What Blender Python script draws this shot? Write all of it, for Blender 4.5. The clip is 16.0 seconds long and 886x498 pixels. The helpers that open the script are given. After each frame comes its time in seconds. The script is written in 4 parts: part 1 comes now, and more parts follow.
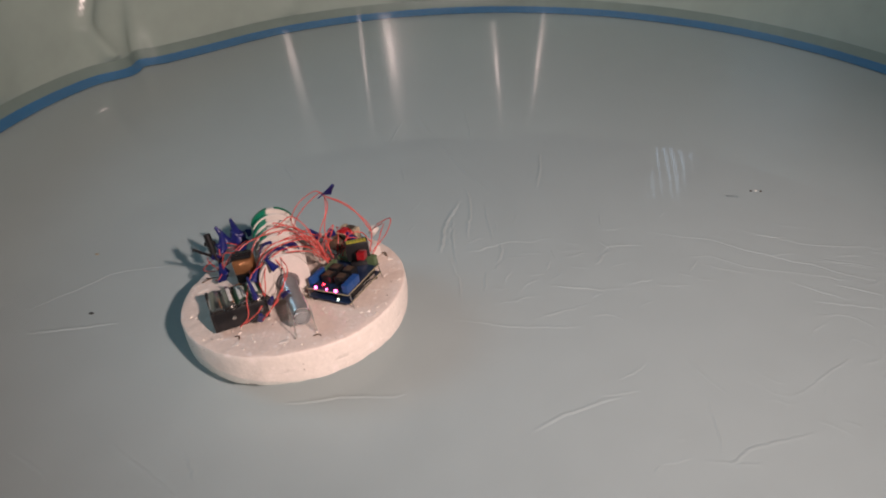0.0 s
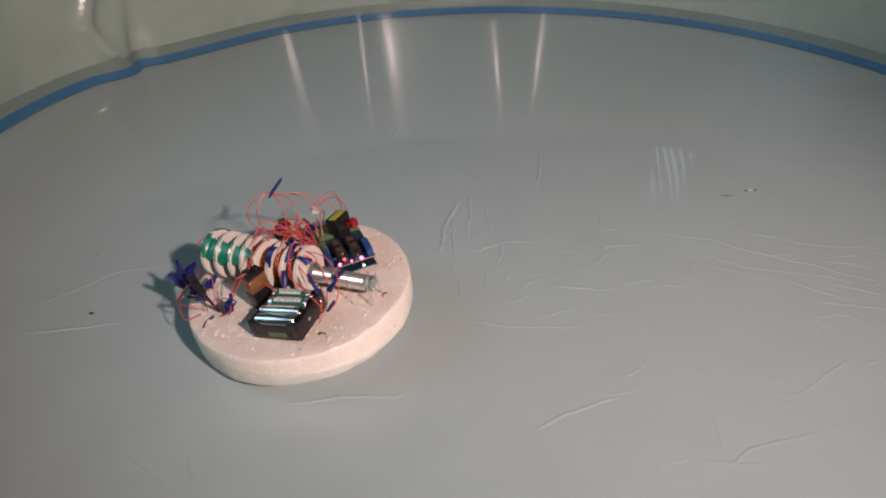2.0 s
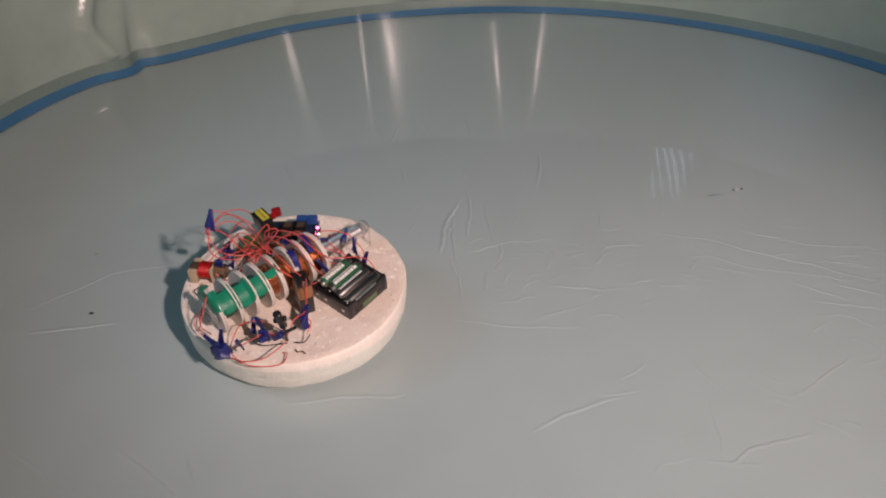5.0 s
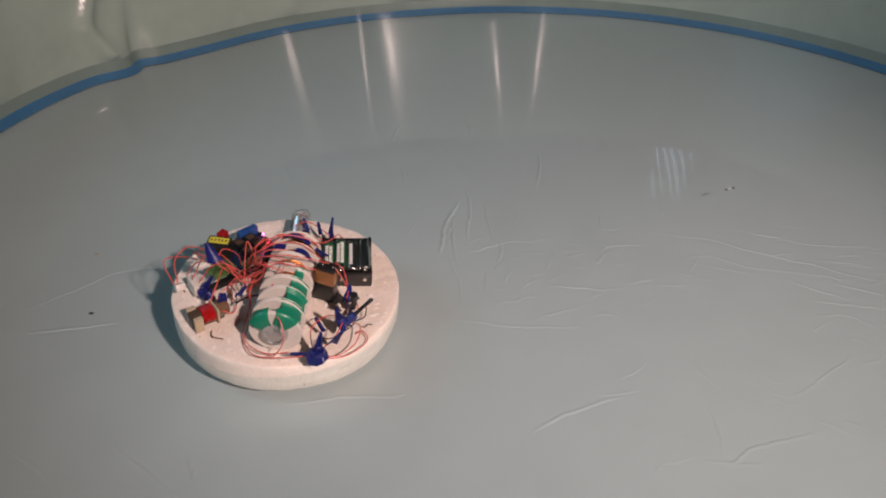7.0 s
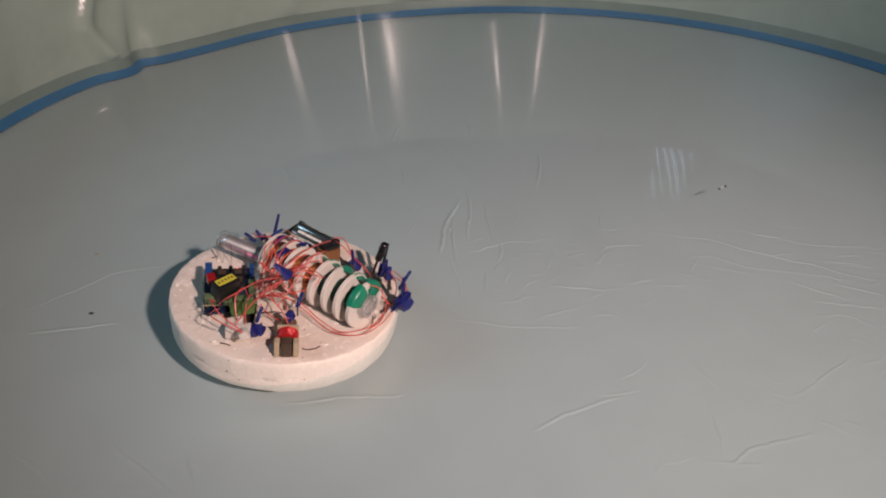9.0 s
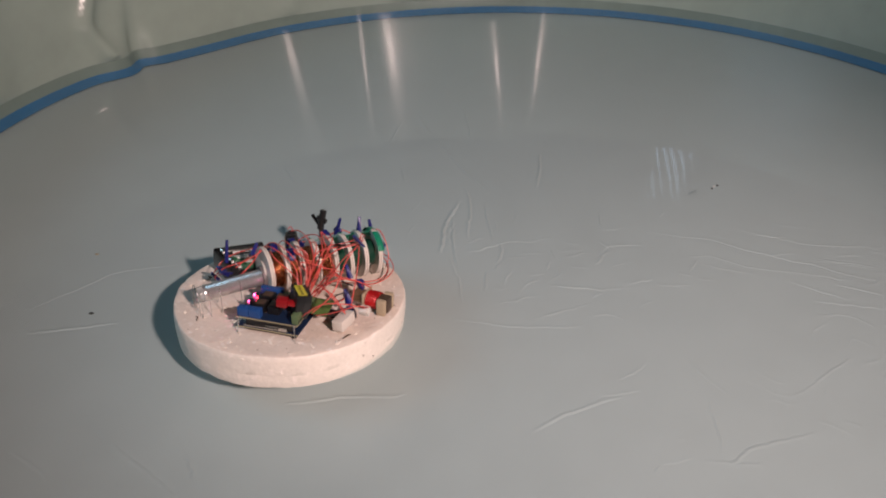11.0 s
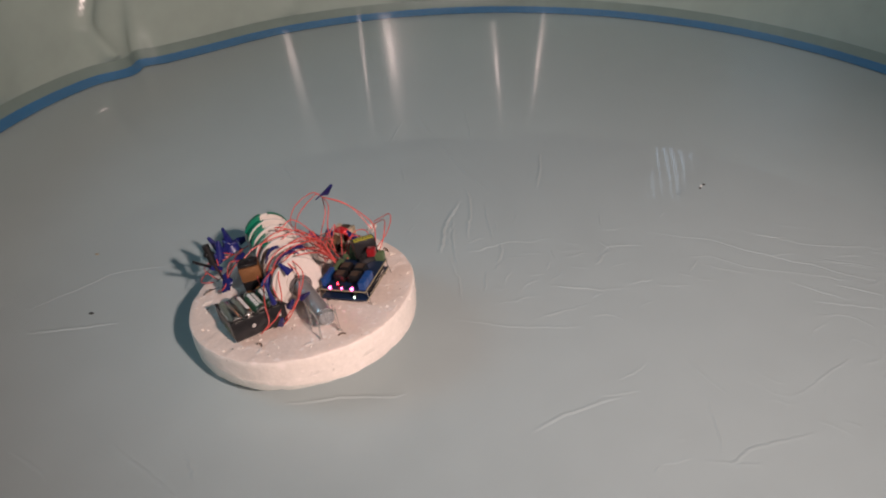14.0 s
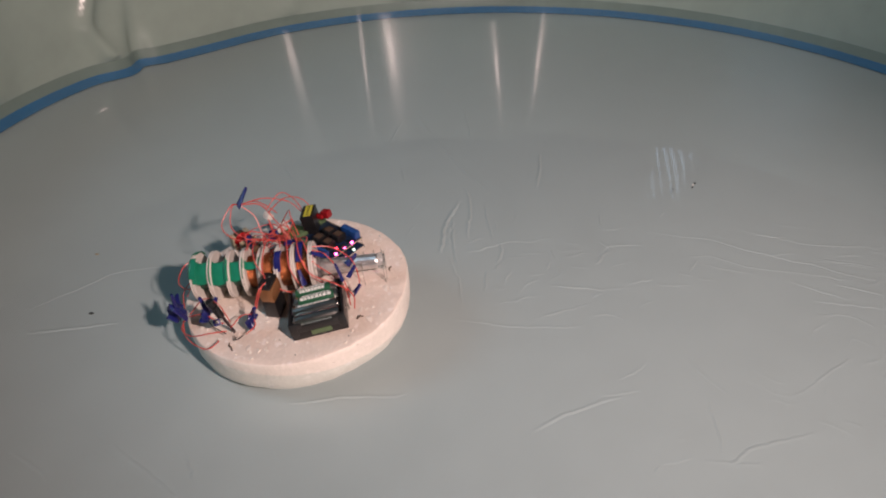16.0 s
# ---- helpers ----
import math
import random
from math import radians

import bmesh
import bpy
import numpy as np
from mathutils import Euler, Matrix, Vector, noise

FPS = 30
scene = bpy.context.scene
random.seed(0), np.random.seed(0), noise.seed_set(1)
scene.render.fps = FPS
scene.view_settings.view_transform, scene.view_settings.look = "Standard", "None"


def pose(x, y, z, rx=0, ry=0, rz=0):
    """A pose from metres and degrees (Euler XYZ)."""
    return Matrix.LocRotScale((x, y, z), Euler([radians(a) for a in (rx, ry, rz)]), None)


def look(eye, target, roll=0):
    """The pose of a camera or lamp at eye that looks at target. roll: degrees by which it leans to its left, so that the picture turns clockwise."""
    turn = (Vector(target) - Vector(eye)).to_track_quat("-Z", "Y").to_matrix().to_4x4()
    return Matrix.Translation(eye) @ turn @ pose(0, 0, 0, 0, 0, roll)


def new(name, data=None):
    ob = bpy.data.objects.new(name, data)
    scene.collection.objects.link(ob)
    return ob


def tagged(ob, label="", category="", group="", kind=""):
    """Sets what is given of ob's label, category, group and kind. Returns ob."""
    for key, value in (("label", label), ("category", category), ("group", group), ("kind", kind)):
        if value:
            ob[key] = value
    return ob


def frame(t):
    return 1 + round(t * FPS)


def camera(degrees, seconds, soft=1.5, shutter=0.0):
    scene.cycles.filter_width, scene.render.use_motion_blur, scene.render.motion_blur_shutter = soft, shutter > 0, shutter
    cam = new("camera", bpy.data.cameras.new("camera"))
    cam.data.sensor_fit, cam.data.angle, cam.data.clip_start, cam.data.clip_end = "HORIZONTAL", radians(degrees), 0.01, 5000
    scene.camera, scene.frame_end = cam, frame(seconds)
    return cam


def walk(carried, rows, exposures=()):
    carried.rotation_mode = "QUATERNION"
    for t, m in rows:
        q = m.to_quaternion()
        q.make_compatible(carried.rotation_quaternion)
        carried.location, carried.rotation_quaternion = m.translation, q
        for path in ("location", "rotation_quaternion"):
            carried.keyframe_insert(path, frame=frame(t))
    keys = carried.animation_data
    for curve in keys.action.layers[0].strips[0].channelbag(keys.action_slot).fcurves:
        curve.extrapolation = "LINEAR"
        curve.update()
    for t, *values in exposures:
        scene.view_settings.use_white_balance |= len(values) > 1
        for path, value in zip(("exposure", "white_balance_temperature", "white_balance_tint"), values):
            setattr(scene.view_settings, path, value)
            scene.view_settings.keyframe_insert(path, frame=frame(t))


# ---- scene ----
cam = camera(61.81, 16.0, soft=2.0)
EYE = pose(0, 0, 0.566, 90 - 33.21, 0, 0)
walk(cam, [(0.0, EYE), (16.0, EYE)], exposures=[(0.0, 0.0), (16.0, 0.0)])

# ---- world and lights ----
world = bpy.data.worlds.new("room_dark")
world.use_nodes = True
scene.world = world
world.node_tree.nodes["Background"].inputs["Color"].default_value = (0.55, 0.7, 1.0, 1)
world.node_tree.nodes["Background"].inputs["Strength"].default_value = 0.05

# unseen lamp right of and behind the camera, placed from the cast shadows
lamp = new("unseen_spot_lamp", bpy.data.lights.new("unseen_spot_lamp", "SPOT"))
lamp.data.energy, lamp.data.color, lamp.data.shadow_soft_size = 229, (1.0, 0.742, 0.685), 0.045
# cone narrowed to dim the picture's edges, as lens vignetting does
lamp.data.spot_size, lamp.data.spot_blend = radians(62), 1.0
lamp.matrix_world = look((0.86, -0.76, 1.33), (-0.12, 1.46, 0.0))

# unseen cool fill lamp, added to lift the shadows with bluish light
fill_light = new("cool_fill_light", bpy.data.lights.new("cool_fill_light", "AREA"))
fill_light.data.shape, fill_light.data.size, fill_light.data.size_y = "RECTANGLE", 1.3, 1.1
fill_light.data.energy, fill_light.data.color = 12.5, (0.48, 0.79, 1.0)
fill_light.matrix_world = look((-2.15, 0.6, 1.65), (0.2, 0.9, 0.0))


# ---- materials ----
def material(name, color, rough=0.5, metal=0.0, vary=0.12, grain=40.0, bump=0.0, bump_scale=200.0, coat=0.0, spec=0.5,
             trans=0.0):
    """Principled material with colour variation at two scales and fine relief, in metres of the object's own space."""
    m = bpy.data.materials.new(name)
    m.use_nodes = True
    nt = m.node_tree
    b = nt.nodes["Principled BSDF"]
    b.inputs["Roughness"].default_value, b.inputs["Metallic"].default_value = rough, metal
    b.inputs["Coat Weight"].default_value, b.inputs["Specular IOR Level"].default_value = coat, spec
    b.inputs["Transmission Weight"].default_value = trans
    tc = nt.nodes.new("ShaderNodeTexCoord")
    n1, n2 = nt.nodes.new("ShaderNodeTexNoise"), nt.nodes.new("ShaderNodeTexNoise")
    n1.inputs["Scale"].default_value, n2.inputs["Scale"].default_value = grain, grain * 7.3
    n1.inputs["Detail"].default_value = n2.inputs["Detail"].default_value = 4
    add = nt.nodes.new("ShaderNodeMath")
    add.operation = "ADD"
    ramp = nt.nodes.new("ShaderNodeValToRGB")
    lo, hi = [max(0.0, c * (1 - vary)) for c in color], [min(1.0, c * (1 + vary)) for c in color]
    ramp.color_ramp.elements[0].color, ramp.color_ramp.elements[1].color = (*lo, 1), (*hi, 1)
    half = nt.nodes.new("ShaderNodeMath")
    half.operation, half.inputs[1].default_value = "MULTIPLY", 0.5
    ramp.color_ramp.elements[0].position, ramp.color_ramp.elements[1].position = 0.35, 0.65
    for n in (n1, n2):
        nt.links.new(tc.outputs["Object"], n.inputs["Vector"])
    nt.links.new(n1.outputs["Fac"], add.inputs[0])
    nt.links.new(n2.outputs["Fac"], add.inputs[1])
    nt.links.new(add.outputs[0], half.inputs[0])
    nt.links.new(half.outputs[0], ramp.inputs["Fac"])
    nt.links.new(ramp.outputs["Color"], b.inputs["Base Color"])
    if bump:
        n3, bp = nt.nodes.new("ShaderNodeTexNoise"), nt.nodes.new("ShaderNodeBump")
        n3.inputs["Scale"].default_value, n3.inputs["Detail"].default_value = bump_scale, 3
        bp.inputs["Strength"].default_value, bp.inputs["Distance"].default_value = bump, 0.002
        nt.links.new(tc.outputs["Object"], n3.inputs["Vector"])
        nt.links.new(n3.outputs["Fac"], bp.inputs["Height"])
        nt.links.new(bp.outputs["Normal"], b.inputs["Normal"])
    return m


def glow(name, color, strength):
    m = bpy.data.materials.new(name)
    m.use_nodes = True
    b = m.node_tree.nodes["Principled BSDF"]
    b.inputs["Base Color"].default_value = (*color, 1)
    b.inputs["Emission Color"].default_value = (*color, 1)
    b.inputs["Emission Strength"].default_value = strength
    return m


def foam_material(name, color, cells):
    """Expanded bead foam: pressed cells with fine joints, some of them proud."""
    m = material(name, color, rough=0.42, vary=0.06, grain=30)
    nt = m.node_tree
    b = nt.nodes["Principled BSDF"]
    tc = nt.nodes.new("ShaderNodeTexCoord")
    v, n, bp, bp2 = (nt.nodes.new("ShaderNodeTexVoronoi"), nt.nodes.new("ShaderNodeTexNoise"), nt.nodes.new("ShaderNodeBump"),
                     nt.nodes.new("ShaderNodeBump"))
    v.inputs["Scale"].default_value, n.inputs["Scale"].default_value = 230, 60
    bp.inputs["Strength"].default_value, bp.inputs["Distance"].default_value, bp.invert = cells, 0.0015, True
    bp2.inputs["Strength"].default_value, bp2.inputs["Distance"].default_value = 0.12, 0.002
    nt.links.new(tc.outputs["Object"], v.inputs["Vector"])
    nt.links.new(tc.outputs["Object"], n.inputs["Vector"])
    nt.links.new(v.outputs["Distance"], bp.inputs["Height"])
    nt.links.new(n.outputs["Fac"], bp2.inputs["Height"])
    nt.links.new(bp.outputs["Normal"], bp2.inputs["Normal"])
    nt.links.new(bp2.outputs["Normal"], b.inputs["Normal"])
    # pressed, slightly molten flakes: paler and glossier
    fl, ramp, mix = nt.nodes.new("ShaderNodeTexNoise"), nt.nodes.new("ShaderNodeValToRGB"), nt.nodes.new("ShaderNodeMix")
    fl.inputs["Scale"].default_value, fl.inputs["Detail"].default_value = 120, 5
    ramp.color_ramp.elements[0].position, ramp.color_ramp.elements[1].position = 0.60, 0.68
    mix.data_type = "RGBA"
    mix.inputs["B"].default_value = (0.93, 0.86, 0.80, 1)
    rough = nt.nodes.new("ShaderNodeMapRange")
    rough.inputs["To Min"].default_value, rough.inputs["To Max"].default_value = 0.5, 0.2
    base = b.inputs["Base Color"].links[0].from_socket
    nt.links.new(tc.outputs["Object"], fl.inputs["Vector"])
    nt.links.new(fl.outputs["Fac"], ramp.inputs["Fac"])
    nt.links.new(ramp.outputs["Color"], mix.inputs["Factor"])
    nt.links.new(base, mix.inputs["A"])
    nt.links.new(mix.outputs["Result"], b.inputs["Base Color"])
    nt.links.new(ramp.outputs["Color"], rough.inputs["Value"])
    nt.links.new(rough.outputs["Result"], b.inputs["Roughness"])
    return m


def water_material():
    """Still shallow water: clear, faintly tinted, with a mirror sheen that grows towards grazing view."""
    m = bpy.data.materials.new("clear_water")
    m.use_nodes = True
    nt = m.node_tree
    nt.nodes.clear()
    out, mix = nt.nodes.new("ShaderNodeOutputMaterial"), nt.nodes.new("ShaderNodeMixShader")
    clear, gloss = nt.nodes.new("ShaderNodeBsdfTransparent"), nt.nodes.new("ShaderNodeBsdfGlossy")
    fr, tc, n, bp = (nt.nodes.new("ShaderNodeLayerWeight"), nt.nodes.new("ShaderNodeTexCoord"), nt.nodes.new("ShaderNodeTexNoise"),
                     nt.nodes.new("ShaderNodeBump"))
    clear.inputs["Color"].default_value = (0.905, 0.957, 0.962, 1)
    gloss.inputs["Roughness"].default_value = 0.03
    fr.inputs["Blend"].default_value = 0.5
    power, scale = nt.nodes.new("ShaderNodeMath"), nt.nodes.new("ShaderNodeMath")
    power.operation, power.inputs[1].default_value = "POWER", 5.0
    scale.operation, scale.inputs[1].default_value, scale.inputs[2].default_value = "MULTIPLY_ADD", 0.98, 0.02
    nt.links.new(fr.outputs["Facing"], power.inputs[0])
    nt.links.new(power.outputs[0], scale.inputs[0])
    n.inputs["Scale"].default_value, n.inputs["Detail"].default_value = 9, 1
    bp.inputs["Strength"].default_value, bp.inputs["Distance"].default_value = 0.10, 0.004
    nt.links.new(tc.outputs["Object"], n.inputs["Vector"])
    nt.links.new(n.outputs["Fac"], bp.inputs["Height"])
    nt.links.new(bp.outputs["Normal"], gloss.inputs["Normal"])
    nt.links.new(scale.outputs[0], mix.inputs["Fac"])
    nt.links.new(clear.outputs[0], mix.inputs[1])
    nt.links.new(gloss.outputs[0], mix.inputs[2])
    nt.links.new(mix.outputs[0], out.inputs["Surface"])
    return m


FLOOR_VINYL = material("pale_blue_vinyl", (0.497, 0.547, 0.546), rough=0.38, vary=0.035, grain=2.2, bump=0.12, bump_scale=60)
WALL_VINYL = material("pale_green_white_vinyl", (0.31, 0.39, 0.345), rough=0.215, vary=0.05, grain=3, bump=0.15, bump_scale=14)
BLUE_PRINT = material("blue_printed_vinyl", (0.02, 0.155, 0.36), rough=0.35, vary=0.12, grain=8)
# wall vinyl below the waterline; its dimmer look is painted into the colour
FOOT_VINYL = material("darkened_wall_foot_vinyl", (0.21, 0.265, 0.235), rough=0.3, vary=0.06, grain=6)
WATER = water_material()
# unseen walls and ceiling: greys set low to weaken the fill light
PLASTER = material("low_bounce_wall", (0.26, 0.26, 0.26), rough=0.8, vary=0.04, grain=2, bump=0.1)
CEILING_PAINT = material("low_bounce_ceiling", (0.34, 0.34, 0.34), rough=0.9, vary=0.03, grain=2)
ROOM_FLOOR = material("brown_carpet", (0.12, 0.10, 0.08), rough=0.95, vary=0.2, grain=60, bump=0.4)
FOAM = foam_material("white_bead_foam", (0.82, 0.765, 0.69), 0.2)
# top face: pinker, darker copy of FOAM; the rim's stronger light put into colour
FOAM_TOP = foam_material("foam_top_dimmer_pinker", (0.78, 0.685, 0.60), 0.24)
BLACK_PLASTIC = material("black_plastic", (0.012, 0.012, 0.013), rough=0.32, vary=0.3, grain=60)
WHITE_PLASTIC = material("white_plastic", (0.66, 0.62, 0.565), rough=0.4, vary=0.05, grain=60, bump=0.1)
STEEL = material("bare_steel", (0.62, 0.61, 0.58), rough=0.24, metal=1.0, vary=0.1, grain=50)
TUBE_STEEL = material("brushed_steel_tube", (0.70, 0.70, 0.70), rough=0.3, metal=0.85, vary=0.12, grain=70)
COPPER_WIRE = material("copper_winding", (0.42, 0.15, 0.06), rough=0.24, metal=0.95, vary=0.2, grain=200, bump=0.5, bump_scale=900)
COPPER_CAN = material("copper_coloured_can", (0.35, 0.17, 0.075), rough=0.35, metal=0.55, vary=0.08, grain=50)
GREEN_TAPE = material("green_electrical_tape", (0.010, 0.20, 0.115), rough=0.3, vary=0.15, grain=60, bump=0.15)
DARK_GREEN = material("dark_green_winding", (0.006, 0.05, 0.030), rough=0.4, vary=0.2, grain=90)
BLUE_TAPE = material("dark_blue_tape", (0.012, 0.016, 0.13), rough=0.35, vary=0.2, grain=70, bump=0.2)
RED_WIRE = material("red_wire_insulation", (0.60, 0.09, 0.075), rough=0.38, vary=0.15, grain=40)
DARK_WIRE = material("dark_wire_insulation", (0.03, 0.015, 0.02), rough=0.45, vary=0.2, grain=40)
RED_WINDING = material("red_enamel_winding", (0.42, 0.012, 0.014), rough=0.2, metal=0.25, vary=0.2, grain=150, bump=0.4, bump_scale=700)
WOOD = material("beige_fibre_board", (0.42, 0.34, 0.23), rough=0.7, vary=0.15, grain=90, bump=0.3)
BROWN_GLOSS = material("glossy_brown_sleeve", (0.14, 0.085, 0.05), rough=0.12, vary=0.3, grain=90, coat=1.0)
BROWN = material("dark_brown_core", (0.07, 0.045, 0.03), rough=0.5, vary=0.25, grain=70)
PCB_DARK = material("dark_circuit_board", (0.010, 0.022, 0.055), rough=0.35, vary=0.2, grain=80)
PCB_GREEN = material("green_circuit_board", (0.10, 0.17, 0.05), rough=0.4, vary=0.35, grain=120)
BOARD_EDGE = material("board_edge_fibreglass", (0.36, 0.32, 0.20), rough=0.6, vary=0.1, grain=60)
BLUE_BLOCK = material("blue_terminal_plastic", (0.016, 0.068, 0.235), rough=0.4, vary=0.1, grain=60)
GREEN_BLOCK = material("pale_green_terminal_plastic", (0.10, 0.155, 0.075), rough=0.45, vary=0.1, grain=60)
YELLOW = material("yellow_label", (0.52, 0.47, 0.05), rough=0.5, vary=0.06, grain=60)
RED_PLASTIC = material("red_plastic", (0.26, 0.010, 0.014), rough=0.3, vary=0.1, grain=60)
GREEN_LABEL = material("green_battery_sleeve", (0.02, 0.09, 0.045), rough=0.3, vary=0.1, grain=50)
LABEL_WHITE = material("white_label_print", (0.72, 0.72, 0.68), rough=0.5, vary=0.05, grain=60)
CLEAR = material("cloudy_clear_plastic", (0.78, 0.80, 0.80), rough=0.12, vary=0.1, grain=60, trans=0.8)
DEBRIS_DARK = material("dark_leaf_crumb", (0.035, 0.03, 0.025), rough=0.6, vary=0.3, grain=200)
TWIG = material("brown_fibre", (0.10, 0.06, 0.035), rough=0.7, vary=0.25, grain=120)
LED_PINK = glow("pink_led_glow", (1.0, 0.10, 0.38), 11)
LED_RED = glow("red_led_glow", (1.0, 0.03, 0.06), 9)
LED_WHITE = glow("white_led_glow", (0.75, 1.0, 0.85), 3)
DAYLIGHT_PANE = glow("daylight_pane", (0.62, 0.80, 1.0), 1.4)
DULL_PANE = glow("dull_cool_pane", (0.66, 0.80, 1.0), 0.5)
DRAPE = material("grey_drape_cloth", (0.30, 0.31, 0.33), rough=0.9, vary=0.08, grain=30, bump=0.3)
GREY_COLLAR = material("grey_plastic_collar", (0.14, 0.13, 0.13), rough=0.45, vary=0.1, grain=60)


# ---- mesh helpers ----
def part(name, bm, mat, parent=None, label="", smooth=True):
    """Link a bmesh as one mesh object under a thing or a part. mat: one material or a list of them."""
    me = bpy.data.meshes.new(name)
    bm.normal_update()
    bm.to_mesh(me)
    bm.free()
    for m in mat if isinstance(mat, (list, tuple)) else [mat]:
        me.materials.append(m)
    if smooth:
        me.polygons.foreach_set("use_smooth", [True] * len(me.polygons))
        me.set_sharp_from_angle(angle=radians(38))
    ob = new(name, me)
    ob.parent = parent
    if label:
        ob["label"] = label
    return ob


def add_box(bm, size, at=(0, 0, 0), turn=0.0, bevel=0.0008, slot=0, m=None):
    """A bevelled box of that size, its centre at `at`, turned about z by degrees (or by a matrix m)."""
    before = set(bm.faces)
    geo = bmesh.ops.create_cube(bm, size=1.0, matrix=(m or pose(*at, 0, 0, turn)) @ Matrix.Diagonal((*size, 1)))
    verts = geo["verts"]
    if bevel:
        edges = list({e for v in verts for e in v.link_edges})
        bmesh.ops.bevel(bm, geom=edges, offset=bevel, segments=2, affect="EDGES", profile=0.6)
    for f in bm.faces:
        if f not in before:
            f.material_index = slot


def frame_to(a, b):
    """The pose at a whose z axis points to b."""
    a, b = Vector(a), Vector(b)
    return Matrix.Translation(a) @ (b - a).to_track_quat("Z", "Y").to_matrix().to_4x4()


def add_lathe(bm, profile, m=Matrix(), sides=32, slot=0, caps=True, slots=None):
    """Turn a profile of (radius, height) about z, at the pose m."""
    rings = []
    for r, h in profile:
        rings.append([bm.verts.new(m @ Vector((r * math.cos(2 * math.pi * i / sides), r * math.sin(2 * math.pi * i / sides), h)))
                      for i in range(sides)])
    for k, (a, b) in enumerate(zip(rings, rings[1:])):
        for i in range(sides):
            f = bm.faces.new((a[i], a[(i + 1) % sides], b[(i + 1) % sides], b[i]))
            f.material_index = slots[k] if slots else slot
    if caps:
        f = bm.faces.new(rings[0][::-1])
        f.material_index = slots[0] if slots else slot
        f = bm.faces.new(rings[-1])
        f.material_index = slots[-1] if slots else slot


def add_rod(bm, a, b, r, sides=24, slot=0, round_by=0.15):
    """A rod from a to b with eased rims."""
    length = (Vector(b) - Vector(a)).length
    e = min(r * round_by, length * 0.3)
    add_lathe(bm, [(r - e, 0), (r, e), (r, length - e), (r - e, length)], frame_to(a, b), sides, slot)


def spline(points, steps=8):
    """Catmull-Rom curve through the points."""
    p = [Vector(q) for q in points]
    p = [p[0] * 2 - p[1], *p, p[-1] * 2 - p[-2]]
    out = []
    for a, b, c, d in zip(p, p[1:], p[2:], p[3:]):
        for k in range(steps):
            t = k / steps
            out.append(0.5 * (2 * b + (c - a) * t + (2 * a - 5 * b + 4 * c - d) * t * t + (3 * b - a - 3 * c + d) * t ** 3))
    return [*out, p[-2]]


def add_sweep(bm, points, r, sides=6, slot=0, steps=8, taper=False):
    """A round strand along a smooth curve through the points."""
    line = spline(points, steps)
    rings, side = [], Vector((0.3, 0.5, 0.81))
    for i, q in enumerate(line):
        d = (line[min(i + 1, len(line) - 1)] - line[max(i - 1, 0)]).normalized()
        side = (side - d * side.dot(d)).normalized()
        up = d.cross(side)
        rr = r * (1 - 0.7 * i / len(line)) if taper else r
        rings.append([bm.verts.new(q + rr * (math.cos(2 * math.pi * k / sides) * side + math.sin(2 * math.pi * k / sides) * up))
                      for k in range(sides)])
    for a, b in zip(rings, rings[1:]):
        for k in range(sides):
            bm.faces.new((a[k], a[(k + 1) % sides], b[(k + 1) % sides], b[k])).material_index = slot
    bm.faces.new(rings[0][::-1]).material_index = slot
    bm.faces.new(rings[-1]).material_index = slot


def add_sheet(bm, fn, nu, nv, thick, slot=0):
    """A thin sheet: fn(u, v) gives the place for u, v in 0..1; it is given thickness along its normals."""
    grid = [[Vector(fn(i / nu, j / nv)) for j in range(nv + 1)] for i in range(nu + 1)]
    top, low = [], []
    for i in range(nu + 1):
        a, b = [], []
        for j in range(nv + 1):
            du = grid[min(i + 1, nu)][j] - grid[max(i - 1, 0)][j]
            dv = grid[i][min(j + 1, nv)] - grid[i][max(j - 1, 0)]
            n = du.cross(dv).normalized() * thick / 2
            a.append(bm.verts.new(grid[i][j] + n))
            b.append(bm.verts.new(grid[i][j] - n))
        top.append(a)
        low.append(b)
    for i in range(nu):
        for j in range(nv):
            bm.faces.new((top[i][j], top[i + 1][j], top[i + 1][j + 1], top[i][j + 1])).material_index = slot
            bm.faces.new((low[i][j], low[i][j + 1], low[i + 1][j + 1], low[i + 1][j])).material_index = slot
    rim = [(i, 0) for i in range(nu)] + [(nu, j) for j in range(nv)] + [(i, nv) for i in range(nu, 0, -1)] + [(0, j) for j in range(nv, 0, -1)]
    for (i, j), (k, l) in zip(rim, rim[1:] + rim[:1]):
        bm.faces.new((top[i][j], low[i][j], low[k][l], top[k][l])).material_index = slot


# ---- the room that closes the place: unseen, its dark walls and ceiling limit bounced light ----
def slab(name, size, at, mat, label):
    bm = bmesh.new()
    add_box(bm, size, at, bevel=0)
    return tagged(part(name, bm, mat, smooth=False), label, name.split("_")[0], kind="structure")


slab("floor", (5.2, 6.6, 0.08), (0.1, 0.3, -0.045), ROOM_FLOOR, "brown carpeted room floor under the pool")
slab("ceiling", (5.2, 6.6, 0.1), (0.1, 0.3, 2.45), CEILING_PAINT, "plain ceiling of the unseen room, dark to limit bounced light")
slab("wall_south", (5.2, 0.1, 2.5), (0.1, -2.95, 1.2), PLASTER, "unseen room wall, dark to limit bounced light")
slab("wall_east", (0.1, 6.6, 2.5), (2.65, 0.3, 1.2), PLASTER, "unseen room wall, dark to limit bounced light")


